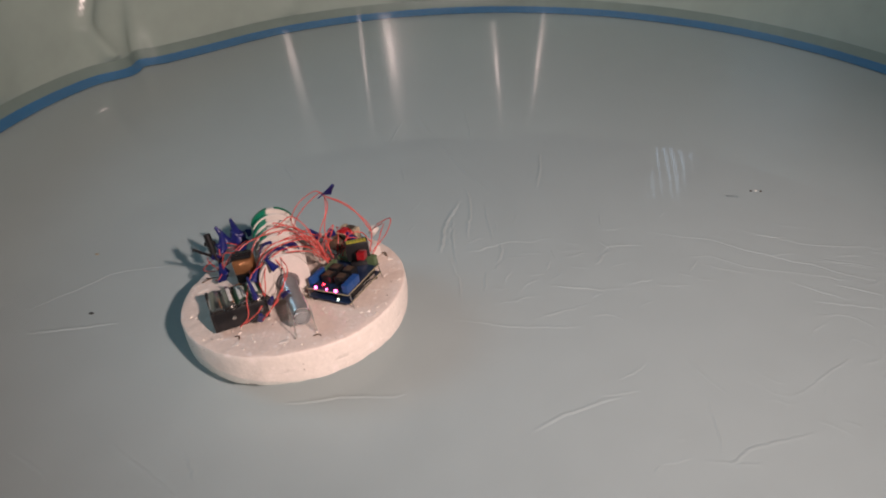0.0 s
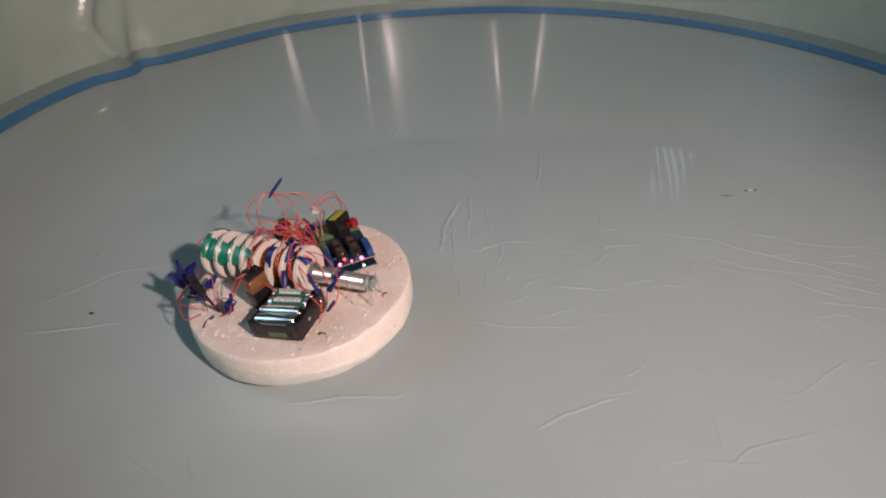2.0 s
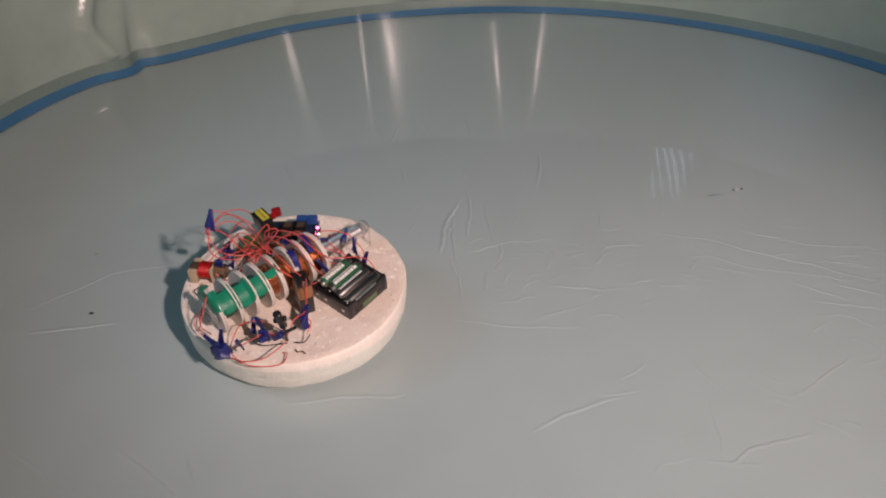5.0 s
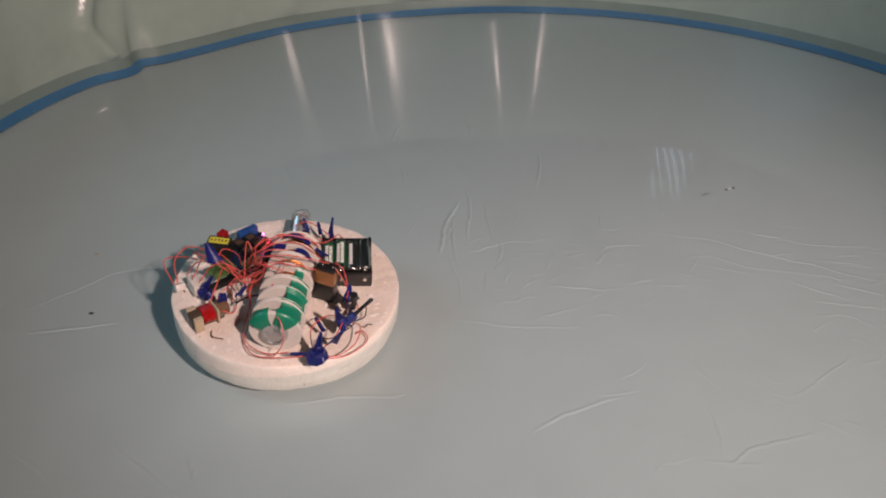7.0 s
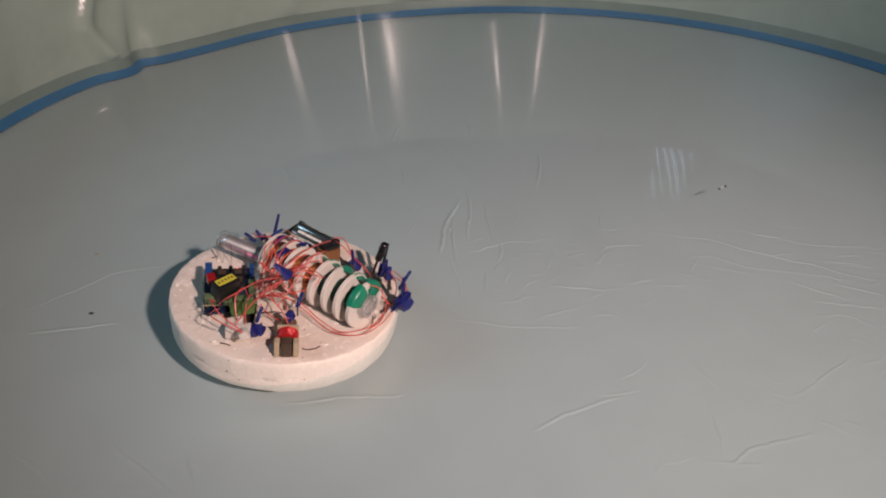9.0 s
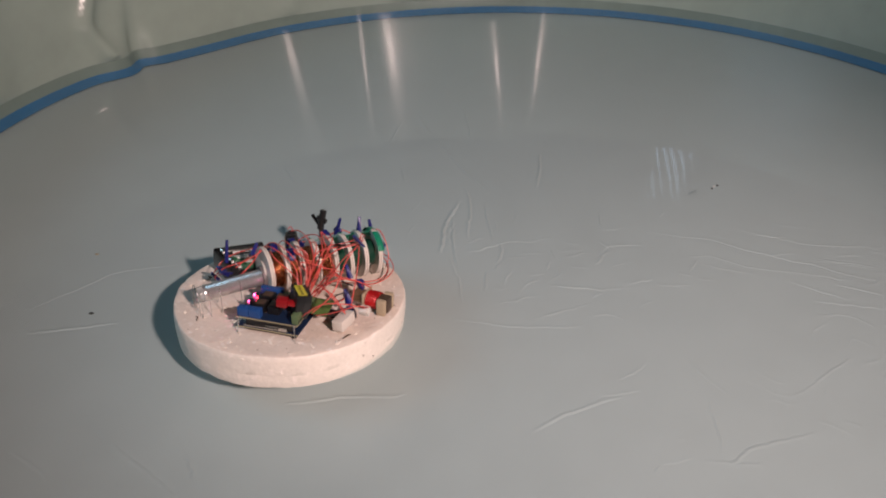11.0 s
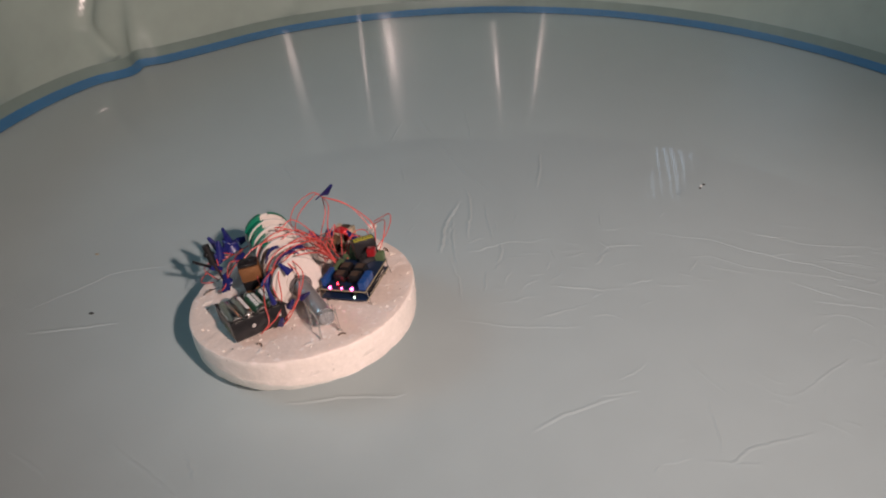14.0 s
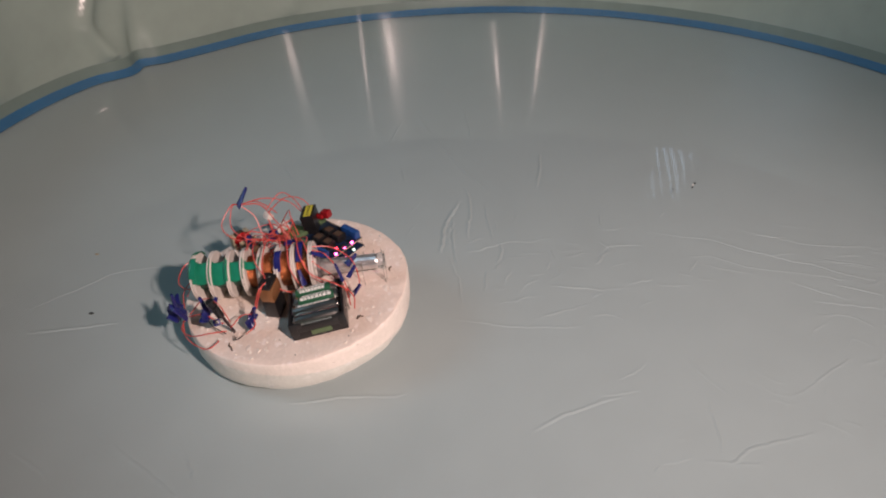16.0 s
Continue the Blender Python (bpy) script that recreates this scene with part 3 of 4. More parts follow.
def coil_point(h, ang, r):
    """A place on the coil: h metres along it, at degrees from straight up (positive towards the battery side), r from the axis."""
    d = (COIL_B - COIL_A).normalized()
    up = (Vector((0, 0, 1)) - d * d.z).normalized()
    side = up.cross(d)
    if side.x > 0:
        side = -side
    a = math.radians(ang)
    return COIL_A + d * h + (up * math.cos(a) + side * math.sin(a)) * r


def coil():
    gaps = 7
    step = COIL_LEN / gaps
    bm = bmesh.new()
    add_lathe(bm, [mm(12, -4), mm(12.5, -3), (0.0125, COIL_LEN + 0.002), (0.012, COIL_LEN + 0.003)], COIL, 28)
    core = part("coil_core", bm, WHITE_PLASTIC, raft, "white plastic bobbin chain wound with copper wire and green tape")
    for i in range(gaps + 1):
        bm = bmesh.new()
        r, t = 0.0278 - 0.0006 * (i % 2), 0.0025
        wob = pose(0, 0, i * step, 2.5 * math.sin(i * 2.1), 2.5 * math.cos(i * 1.3), 0)
        # two thin rims back to back with a narrow slit between them
        half = [(0.012, t), (r - 0.0006, t), (r, t - 0.0005), (r, 0.0005), (r - 0.0003, 0.0003), (r - 0.002, 0.0002)]
        add_lathe(bm, [(p, -q) for p, q in half] + half[::-1], COIL @ wob, 48)
        part("bobbin_flange", bm, WHITE_PLASTIC, core)
    for i in range(gaps):
        bm = bmesh.new()
        green = i >= 4
        r = 0.0150 if green else 0.0198 if i != 3 else 0.0185
        h0, h1 = i * step + 0.002, (i + 1) * step - 0.002
        prof = [(0.0124, h0)]
        turns = 9
        for k in range(turns * 2 + 1):
            prof.append((r - (0.0004 if k % 2 else 0), h0 + (h1 - h0) * k / (turns * 2)))
        prof.append((0.0124, h1))
        add_lathe(bm, prof, COIL, 36, caps=False)
        part("winding", bm, DARK_GREEN if green else COPPER_WIRE, core, "dark green wrapped winding" if green else "bare copper wire winding")
    for i in range(3, 7):
        a0, a1 = 7 + 4 * (6 - i), (40 if i == 3 else 66 + (6 if i == 5 else 0))
        bm = bmesh.new()

        def sheet(u, v, i=i, a0=a0, a1=a1):
            sag = 0.0045 * min(1.0, 5 * min(u, 1 - u))
            return coil_point((i + u) * step, a0 + (a1 - a0) * v + 7 * math.sin(3 * u), 0.0284 - sag * (1 - 0.3 * v))
        add_sheet(bm, sheet, 10, 14, 0.0005)
        part("tape_strip", bm, GREEN_TAPE, core, "green tape strip")
    for a0, a1, dr in ((-66, -12, 0.0), (6, 56, 0.0004), (2, 34, -0.007)):
        bm = bmesh.new()

        def end(u, v, a0=a0, a1=a1, dr=dr):
            h = COIL_LEN - 0.004 + 0.010 * min(u, 0.65) / 0.65
            r = 0.0284 + dr - 0.0155 * max(0.0, u - 0.45) / 0.55
            return coil_point(h, a0 + (a1 - a0) * v, r)
        add_sheet(bm, end, 8, 8, 0.0005)
        part("tape_strip", bm, GREEN_TAPE, core, "green tape strip")
    bm = bmesh.new()
    add_lathe(bm, [(0.0135, COIL_LEN), (0.0138, COIL_LEN + 0.006), (0.0125, COIL_LEN + 0.0085), (0.009, COIL_LEN + 0.0095), (0.0085, COIL_LEN + 0.007)], COIL, 28)
    part("end_plug", bm, CLEAR, core, "cloudy clear plastic plug")
    for h, a0, a1, w in ((0.006, -20, 40, 0.007), (0.030, 10, 60, 0.007), (0.020, -50, -15, 0.008)):
        bm = bmesh.new()
        add_sheet(bm, lambda u, v, h=h, a0=a0, a1=a1, w=w: coil_point(h + w * u + 0.002 * v, a0 + (a1 - a0) * v, 0.0292 + 0.002 * math.sin(5 * v)), 3, 8, 0.0006)
        part("blue_tape", bm, BLUE_TAPE, core, "dark blue tape")


coil()


# -- the steel tube on wire pins --
def tube():
    a, b = Vector(mm(4, -30, 25)), Vector(mm(33, -98, 22))
    m, length = frame_to(a, b), (b - a).length
    bm = bmesh.new()
    ribs = 50
    prof = [(0.0080, 0)]
    for k in range(2 * ribs + 1):
        prof.append((0.0090 if k % 2 else 0.00862, 0.0008 + (length - 0.010) * k / (2 * ribs)))
    add_lathe(bm, [*prof, (0.0086, length - 0.007)], m, 36)
    body = part("steel_tube", bm, TUBE_STEEL, raft, "shiny steel tube held by bent wire pins")
    bm = bmesh.new()
    add_lathe(bm, [(0.0084, length - 0.007), (0.0088, length - 0.006), (0.0088, length - 0.002), (0.0078, length), (0.005, length + 0.0012)], m, 28)
    part("tube_cap", bm, CLEAR, body, "cloudy clear plastic end")
    bm = bmesh.new()
    add_lathe(bm, [(0.0091, -0.002), (0.0122, -0.002), (0.0126, -0.001), (0.0126, 0.002), (0.0120, 0.003), (0.0091, 0.003)], m, 32, caps=False)
    part("collar", bm, GREY_COLLAR, body, "grey plastic collar round the tube")
    d = (b - a).normalized()
    side = Vector((0, 0, 1)).cross(d).normalized()
    for f, s in ((0.98, 1), (0.98, -1), (0.70, 1), (0.66, -1), (0.86, 1), (0.40, 1)):
        q = a + d * length * f + side * 0.0104 * s
        bm = bmesh.new()
        add_sweep(bm, [q + Vector((0, 0, 0.007)), q, Vector((q.x + side.x * 0.001 * s, q.y + side.y * 0.001 * s, 0.004)), Vector((q.x + side.x * 0.004 * s + d.x * 0.002, q.y + side.y * 0.004 * s + d.y * 0.002, -0.003))], 0.00045, 5)
        part("wire_pin", bm, STEEL, body)
    bm = bmesh.new()
    e = a + d * (length + 0.001)
    add_sweep(bm, [e + side * 0.0105 - Vector((0, 0, 0.020)), e + side * 0.009 + Vector((0, 0, 0.004)), e + Vector((0, 0, 0.0100)), e - side * 0.009 + Vector((0, 0, 0.006)), e - side * 0.0105 - Vector((0, 0, 0.020))], 0.00045, 5)
    part("wire_pin", bm, STEEL, body)


tube()


# -- battery holder with four cells --
def battery_holder():
    m = pose(*mm(-50, -52, 3), 0, 0, -65) @ pose(0, 0, 0, 0, -6, 0)  # x along the cells
    bm = bmesh.new()
    add_box(bm, mm(60, 58, 10), m=m @ pose(*mm(0, 0, 5.0)), bevel=0.001)
    body = part("battery_holder", bm, BLACK_PLASTIC, raft, "black plastic battery holder with four cells")
    for name, size, x, y, z in (("end_wall", (3.4, 56, 17.5), -28.6, 0, 12.4), ("end_wall", (3.4, 56, 17.5), 28.6, 0, 12.4), ("side_wall", (53.8, 2.2, 9), 0, -28, 14),
                                ("side_wall", (53.8, 2.2, 9), 0, 28, 14), ("rib", (53.8, 1.2, 7), 0, -14, 13), ("rib", (53.8, 1.2, 7), 0, 0, 13), ("rib", (53.8, 1.2, 7), 0, 14, 13)):
        bm = bmesh.new()
        add_box(bm, mm(*size), m=m @ pose(*mm(x, y, z)), bevel=0.0016 if name == "end_wall" else 0.0005)
        part(name, bm, BLACK_PLASTIC, body)
    for sx in (-1, 1):
        bm = bmesh.new()
        add_box(bm, mm(7, 2.6, 7), m=m @ pose(*mm(sx * 20, -28, 18.5)), bevel=0.0012)
        part("corner_block", bm, BLACK_PLASTIC, body)
        for sy in (-1, 1):
            bm = bmesh.new()
            add_box(bm, mm(9, 4.2, 19), m=m @ pose(*mm(sx * 26, sy * 27.6, 13.6)), bevel=0.002)
            part("corner_block", bm, BLACK_PLASTIC, body)
    bm = bmesh.new()
    add_box(bm, mm(22, 0.4, 6), m=m @ pose(*mm(2, -29.2, 6.5)), bevel=0)
    part("green_sticker", bm, GREEN_BLOCK, body, "pale green sticker")
    looks = [([STEEL, COPPER_CAN, BLACK_PLASTIC], "bare silver cell"), ([STEEL, STEEL, LABEL_WHITE], "bare silver cell"),
             ([STEEL, GREEN_LABEL, LABEL_WHITE], "green-sleeved cell with white print"), ([STEEL, GREEN_LABEL, LABEL_WHITE], "green-sleeved cell with white print")]
    for k, (mats, label) in enumerate(looks):
        y = (k - 1.5) * 14
        s = 1 if k % 2 else -1
        c = m @ pose(*mm(-25.2 * s, y, 18.6), 0, 90 * s, 0)
        bm = bmesh.new()
        prof = [mm(6.2, 0), mm(7.0, 0.8), mm(7.05, 4), mm(7.1, 4.2), mm(7.1, 42), mm(7.0, 43), mm(6.9, 47.6), mm(6.0, 48.4), mm(2.7, 48.6), mm(2.6, 50.2)]
        sleeve = 1 if k >= 2 else 0
        add_lathe(bm, prof, c, 28, slots=[0, 0, sleeve, sleeve, sleeve, 0, 0, 0, 0])
        cell = part("battery_cell", bm, mats, body, label)
        if k >= 1:
            bm = bmesh.new()
            for row, (ang, w0, w1) in enumerate(((-16, 7, 38), (22, 9, 36))):
                x = w0
                rnd = random.Random(k * 10 + row)
                while x < w1:
                    w = rnd.uniform(2.0, 4.5)
                    tilt = -ang if s > 0 else ang

                    def bar(u, v, x=x, w=w, tilt=tilt):
                        a = math.radians(tilt + 30 * (v - 0.5))
                        q = m @ Vector((MM * (-25.2 * s + s * (x + w * u)), MM * y, MM * 18.6))
                        n = (m.to_3x3() @ Vector((0, math.sin(a), math.cos(a))))
                        return q + n * 0.00722
                    add_sheet(bm, bar, 1, 4, 0.0002)
                    x += w + rnd.uniform(0.5, 1.0)
                if k == 1:
                    break
            part("printed_bars", bm, LABEL_WHITE, body, "white label print")
    for sx, y in ((-1, -21), (-1, 7), (1, -7), (1, 21), (-1, 21)):
        bm = bmesh.new()
        add_rod(bm, m @ Vector(mm(sx * 30.0, y, 12)), m @ Vector(mm(sx * 31.2, y, 12)), 0.0024, 16)
        part("contact_rivet", bm, STEEL, body, "steel contact rivet")


battery_holder()


# -- block battery standing on end --
def block_battery():
    m = pose(*mm(-49, 2, 1.5), 0, -4, 4)
    bm = bmesh.new()
    add_box(bm, mm(23, 16, 24), m=m @ pose(*mm(0, 0, 12)), bevel=0.002, slot=0)
    add_box(bm, mm(23.1, 16.1, 18), m=m @ pose(*mm(0, 0, 32.9)), bevel=0.002, slot=1)
    body = part("block_battery", bm, [BLACK_PLASTIC, COPPER_CAN], raft, "copper and black block battery standing on end")
    bm = bmesh.new()
    add_box(bm, mm(22, 14, 5), m=m @ pose(*mm(0, 0, 44.4)), bevel=0.0015)
    for x in (-6, 6):
        add_rod(bm, m @ Vector(mm(x, 0, 42)), m @ Vector(mm(x, 0, 49)), 0.004, 16)
    part("snap_connector", bm, BLACK_PLASTIC, body, "black snap connector")


block_battery()


# -- stacked circuit boards --
def circuit_boards():
    m = pose(*mm(62.5, -13.5, 0.8), 0, 0, 66)  # x along the long side
    low = bmesh.new()
    add_box(low, mm(68, 54, 1.7), m=m @ pose(*mm(0, 0, 6)), bevel=0.0003)
    base = part("circuit_board", low, PCB_DARK, raft, "dark stacked circuit boards with blue terminals and lit indicators")
    bm = bmesh.new()
    add_box(bm, mm(67, 53, 1.6), m=m @ pose(*mm(0, 0, 17)), bevel=0.0003)
    shield = part("upper_board", bm, PCB_DARK, base, "dark upper circuit board")
    bm = bmesh.new()
    for sx in (1, -1):
        add_box(bm, mm(0.7, 54.4, 1.0), m=m @ pose(*mm(sx * 33.8, 0, 17)), bevel=0)
    for sy in (-1, 1):
        add_box(bm, mm(68.4, 0.7, 1.0), m=m @ pose(*mm(0, sy * 26.9, 17)), bevel=0)
        add_box(bm, mm(68.6, 0.7, 1.0), m=m @ pose(*mm(0, sy * 27.2, 6)), bevel=0)
    part("board_edge", bm, BOARD_EDGE, base, "pale fibreglass board edge")
    for sy in (-1, 1):
        bm = bmesh.new()
        add_box(bm, mm(50, 2.6, 8.4), m=m @ pose(*mm(2, sy * 23.5, 11.4)), bevel=0.0003)
        part("pin_header", bm, BLACK_PLASTIC, base)
    for x in (-26, -13.2):
        bm = bmesh.new()
        add_box(bm, mm(12.4, 7.5, 10), m=m @ pose(*mm(x, -22.5, 22.8)), bevel=0.0006)
        for dx in (-3, 3):
            add_rod(bm, m @ Vector(mm(x + dx, -22.5, 27.6)), m @ Vector(mm(x + dx, -22.5, 28.2)), 0.0018, 12)
        part("blue_terminal", bm, BLUE_BLOCK, base, "blue screw terminal block")
    bm = bmesh.new()
    add_box(bm, mm(26, 5, 9), m=m @ pose(*mm(-16, 24, 22.2)), bevel=0.0006)
    part("blue_terminal", bm, BLUE_BLOCK, base, "blue screw terminal block")
    for x, y in ((-14, -8), (-14, 9), (2, -8), (2, 9)):
        bm = bmesh.new()
        add_box(bm, mm(12.5, 13, 9), m=m @ pose(*mm(x, y, 22.3)), bevel=0.0006)
        add_box(bm, mm(9, 8, 0.6), m=m @ pose(*mm(x, y, 27.0)), bevel=0, slot=1)
        part("black_relay", bm, [BLACK_PLASTIC, BROWN], base, "black relay with grey face")
    up = m @ pose(*mm(29, -4, 35.5), 0, 8, 38)
    tall = bmesh.new()
    add_box(tall, mm(16, 26, 20), m=up, bevel=0.0012)
    add_box(tall, mm(12, 20, 10), m=up @ pose(*mm(0, 0, -13.5)), bevel=0.0008)
    part("tall_relay", tall, BLACK_PLASTIC, base, "tall black relay with a yellow label")
    bm = bmesh.new()
    add_box(bm, mm(9, 22, 0.5), m=up @ pose(*mm(-1, 0, 10.2)), bevel=0)
    part("yellow_label", bm, YELLOW, base, "yellow label")
    bm = bmesh.new()
    for k in range(5):
        add_box(bm, mm(3.0, 1.6, 0.2), m=up @ pose(*mm(-1, -8 + 4 * k, 10.6)), bevel=0)
    part("label_bars", bm, BLACK_PLASTIC, base, "dark label print")
    bm = bmesh.new()
    add_box(bm, mm(11, 9, 9), m=m @ pose(*mm(15.5, -18.5, 38), 0, 8, 12), bevel=0.0012)
    add_box(bm, mm(12, 7, 5), m=m @ pose(*mm(22, -13.5, 35), 0, 8, 12), bevel=0.0012)
    part("red_cap", bm, RED_PLASTIC, base, "red plastic cap")
    for x, y, l, tall_by in ((31, -18, 15, 11), (30, 14, 20, 6), (33, -2, 9, 6), (8, 22.5, 6, 6)):
        bm = bmesh.new()
        add_box(bm, mm(22 if l == 6 else 7, l, tall_by), m=m @ pose(*mm(x, y, 17.6 + tall_by / 2)), bevel=0.0006)
        for k in range(3):
            add_box(bm, mm(0.6, l / 6, 3), m=m @ pose(*mm(x + 3.6, y - l / 3 + k * l / 3, 20.4)), bevel=0, slot=1)
        part("green_terminal", bm, [GREEN_BLOCK, BLACK_PLASTIC], base, "pale green terminal block")
    bm = bmesh.new()
    add_box(bm, mm(20, 26, 1.6), m=m @ pose(*mm(44, 13, 19), 6, 4, 3), bevel=0.0003)
    part("green_board", bm, PCB_GREEN, base, "small green circuit board")
    rnd = random.Random(8)
    bm = bmesh.new()
    for _ in range(22):
        x, y = rnd.uniform(-31, 31), rnd.uniform(-18, 18)
        add_box(bm, mm(rnd.uniform(1.2, 4), rnd.uniform(1, 2.5), 1.6), m=m @ pose(*mm(x, y, 18.4)), bevel=0)
    tagged(part("small_components", bm, STEEL, base, "tiny soldered components"), kind="stuff")
    for y, z, mat, r, lab in ((15, 19.5, LED_PINK, 1.7, "lit pink indicator"), (1, 19.5, LED_PINK, 1.1, "lit pink indicator"), (-11, 19.5, LED_PINK, 1.8, "lit pink indicator"),
                              (-12, 8.5, LED_WHITE, 1.4, "lit white indicator")):
        bm = bmesh.new()
        bmesh.ops.create_icosphere(bm, subdivisions=2, radius=r * MM, matrix=m @ pose(*mm(-33.0, y, z)))
        part("indicator_led", bm, mat, base, lab)
        # added black block that keeps the indicator's glow from showing behind
        bm = bmesh.new()
        add_box(bm, mm(2.2, 4.2, 5.4), m=m @ pose(*mm(-30.6, y, z + 0.6)), bevel=0.0004)
        part("led_back_block", bm, BLACK_PLASTIC, base)
    for x, y in ((-27, 8),):
        bm = bmesh.new()
        bmesh.ops.create_icosphere(bm, subdivisions=2, radius=1.3 * MM, matrix=m @ pose(*mm(x, y, 21)))
        part("indicator_led", bm, LED_RED, base, "lit red indicator")
    for sx in (-1, 1):
        for sy in (-1, 1):
            bm = bmesh.new()
            q = m @ Vector(mm(sx * 31, sy * 27.6, 0))
            add_sweep(bm, [(q.x, q.y, 0.019), (q.x, q.y, 0.012), (q.x * 1.02, q.y * 1.02, 0.004), (q.x * 1.04, q.y * 1.04, -0.003)], 0.00045, 5)
            part("wire_pin", bm, STEEL, base)
    for sx, sy, h in ((1, -1, 12), (1, 1, 8), (-1, 1, 5)):
        bm = bmesh.new()
        add_rod(bm, m @ Vector(mm(sx * 28, sy * 22, 0)), m @ Vector(mm(sx * 28, sy * 22, 5.4)), 0.003, 14)
        part("spacer", bm, BLACK_PLASTIC, base)
    bm = bmesh.new()
    add_box(bm, mm(24, 5, 5), m=m @ pose(*mm(10, -24, 9.4)), bevel=0.0004)
    add_box(bm, mm(38, 1.2, 1.2), m=m @ pose(*mm(-6, -27.6, 9.4)), bevel=0.0002)
    part("metal_socket", bm, STEEL, base, "metal socket")


circuit_boards()


# -- small wound core --
def wound_core():
    m = pose(*mm(48, 91, 1.5), 0, 0, 58)  # x points outwards
    bm = bmesh.new()
    add_box(bm, mm(36, 11, 17), m=m @ pose(*mm(-1, 0, 9)), bevel=0.0008)
    core = part("wound_core", bm, BROWN, raft, "small iron core wound with red wire between beige boards")
    bm = bmesh.new()
    wound = [mm(7, -8.2)]
    for k in range(21):
        wound.append(mm(10.4 - 0.5 * (k % 2), -8.0 + 0.66 * k))
    add_lathe(bm, [*wound, mm(7, 5.4)], m @ pose(0, 0, 11.2 * MM, 0, 90, 0) @ Matrix.Diagonal((0.9, 1.05, 1, 1)), 28, caps=False)
    part("red_winding", bm, RED_WINDING, core, "red enamelled wire winding")
    for x in (9.5,):
        bm = bmesh.new()
        for sy in (-1, 1):
            add_box(bm, mm(10, 5.5, 18), m=m @ pose(*mm(x + 2, sy * 9.5, 9)), bevel=0.0012)
        part("beige_board", bm, WOOD, core, "worn beige fibre board")
    bm = bmesh.new()
    add_box(bm, mm(2.4, 22, 19), m=m @ pose(*mm(-10.5, 0, 10.5)), bevel=0.0009)
    part("beige_board", bm, WOOD, core, "worn beige fibre board")
    bm = bmesh.new()
    add_rod(bm, m @ Vector(mm(-11, 0, 11)), m @ Vector(mm(-25, 0, 11)), 0.0088, 24)
    part("brown_cap", bm, BROWN_GLOSS, core, "dark brown core end")


wound_core()


# -- white connector, black bar and blue tape beside the boards --
def connectors():
    bm = bmesh.new()
    add_box(bm, mm(25, 13, 12), m=pose(*mm(84, 54, 11), 4, 3, -35), bevel=0.0012)
    add_box(bm, mm(11, 9, 8), m=pose(*mm(88, 76, 24), 30, -6, 60), bevel=0.0018)
    plug = part("white_connector", bm, WHITE_PLASTIC, raft, "white plastic plug connector")
    bm = bmesh.new()
    add_box(bm, mm(9, 14, 11), m=pose(*mm(73, 60, 10), 12, 10, 42), bevel=0.003)
    part("blue_tape", bm, BLUE_TAPE, plug, "dark blue tape")
    bm = bmesh.new()
    add_box(bm, mm(34, 7, 7), m=pose(*mm(61, 37, 9), 0, 6, 58), bevel=0.001)
    part("black_bar", bm, BLACK_PLASTIC, raft, "black plastic connector bar")
    # standing black plug and blade beside the coil's end
    bm = bmesh.new()
    add_rod(bm, mm(-98, 36, 32), mm(-102, 41, 56), 0.0042, 18)
    add_rod(bm, mm(-97, 44, 42), mm(-103, 33, 47), 0.0030, 14)
    plug = part("black_plug", bm, BLACK_PLASTIC, raft, "small black standing plug")
    bm = bmesh.new()
    add_rod(bm, mm(-88, 34, -2), mm(-98, 36, 34), 0.0016, 10)
    part("plug_lead", bm, DARK_WIRE, plug)
    bm = bmesh.new()
    add_box(bm, mm(3.2, 3.2, 42), m=frame_to(mm(-94, 48, 16), mm(-117, 27, 44)) @ pose(0, 0, 0.021), bevel=0.0006)
    blade = part("black_blade", bm, BLACK_PLASTIC, raft, "thin black rod with blue tape at its foot")
    bm = bmesh.new()
    add_box(bm, mm(8, 7, 16), m=frame_to(mm(-94, 48, 16), mm(-117, 27, 44)) @ pose(0, 0, 0.009), bevel=0.002)
    part("blue_tape", bm, BLUE_TAPE, blade, "dark blue tape")


connectors()


def tape_flag(a, b, width, fold=0.3, across=None):
    """A folded flag of tape from a (tip) to b."""
    a, b = Vector(mm(*a)), Vector(mm(*b))
    d = b - a
    side = (Vector(across) if across else d.cross(Vector((0.3, -0.6, 0.7)))).normalized() * width * MM
    up = side.cross(d).normalized()
    bm = bmesh.new()
    add_sheet(bm, lambda u, v: a + d * u + side * (v - 0.5) * (0.25 + 0.95 * u) + up * (0.0025 * math.sin(3.1 * v) + 0.002 * u * fold), 5, 5, 0.0016)
    part("tape_flag", bm, BLUE_TAPE, raft, "folded dark blue tape flag")


tape_flag((51, 68, 91), (37, 75, 75), 14, across=(0.857, 0.515, 0))
tape_flag((-82, 6, 34), (-82, 14, 16), 10)
tape_flag((-109, 86, 42), (-98, 84, 20), 9)
tape_flag((-92, 62, 48), (-94, 56, 26), 9)
tape_flag((-93, 104, 30), (-84, 96, 10), 14)


def tape_lump(at, size, turn):
    """A crumpled wad of tape."""
    bm = bmesh.new()
    add_box(bm, mm(*size), m=pose(*mm(*at), 12, 14, turn), bevel=0.0025)
    bmesh.ops.subdivide_edges(bm, edges=bm.edges[:], cuts=1, use_grid_fill=True)
    for v in bm.verts:
        v.co += Vector((noise.noise(v.co * 160), noise.noise(v.co * 160 + Vector((3, 0, 0))), noise.noise(v.co * 160 + Vector((0, 7, 0))))) * 0.0045
    part("tape_wad", bm, BLUE_TAPE, raft, "crumpled dark blue tape wad")


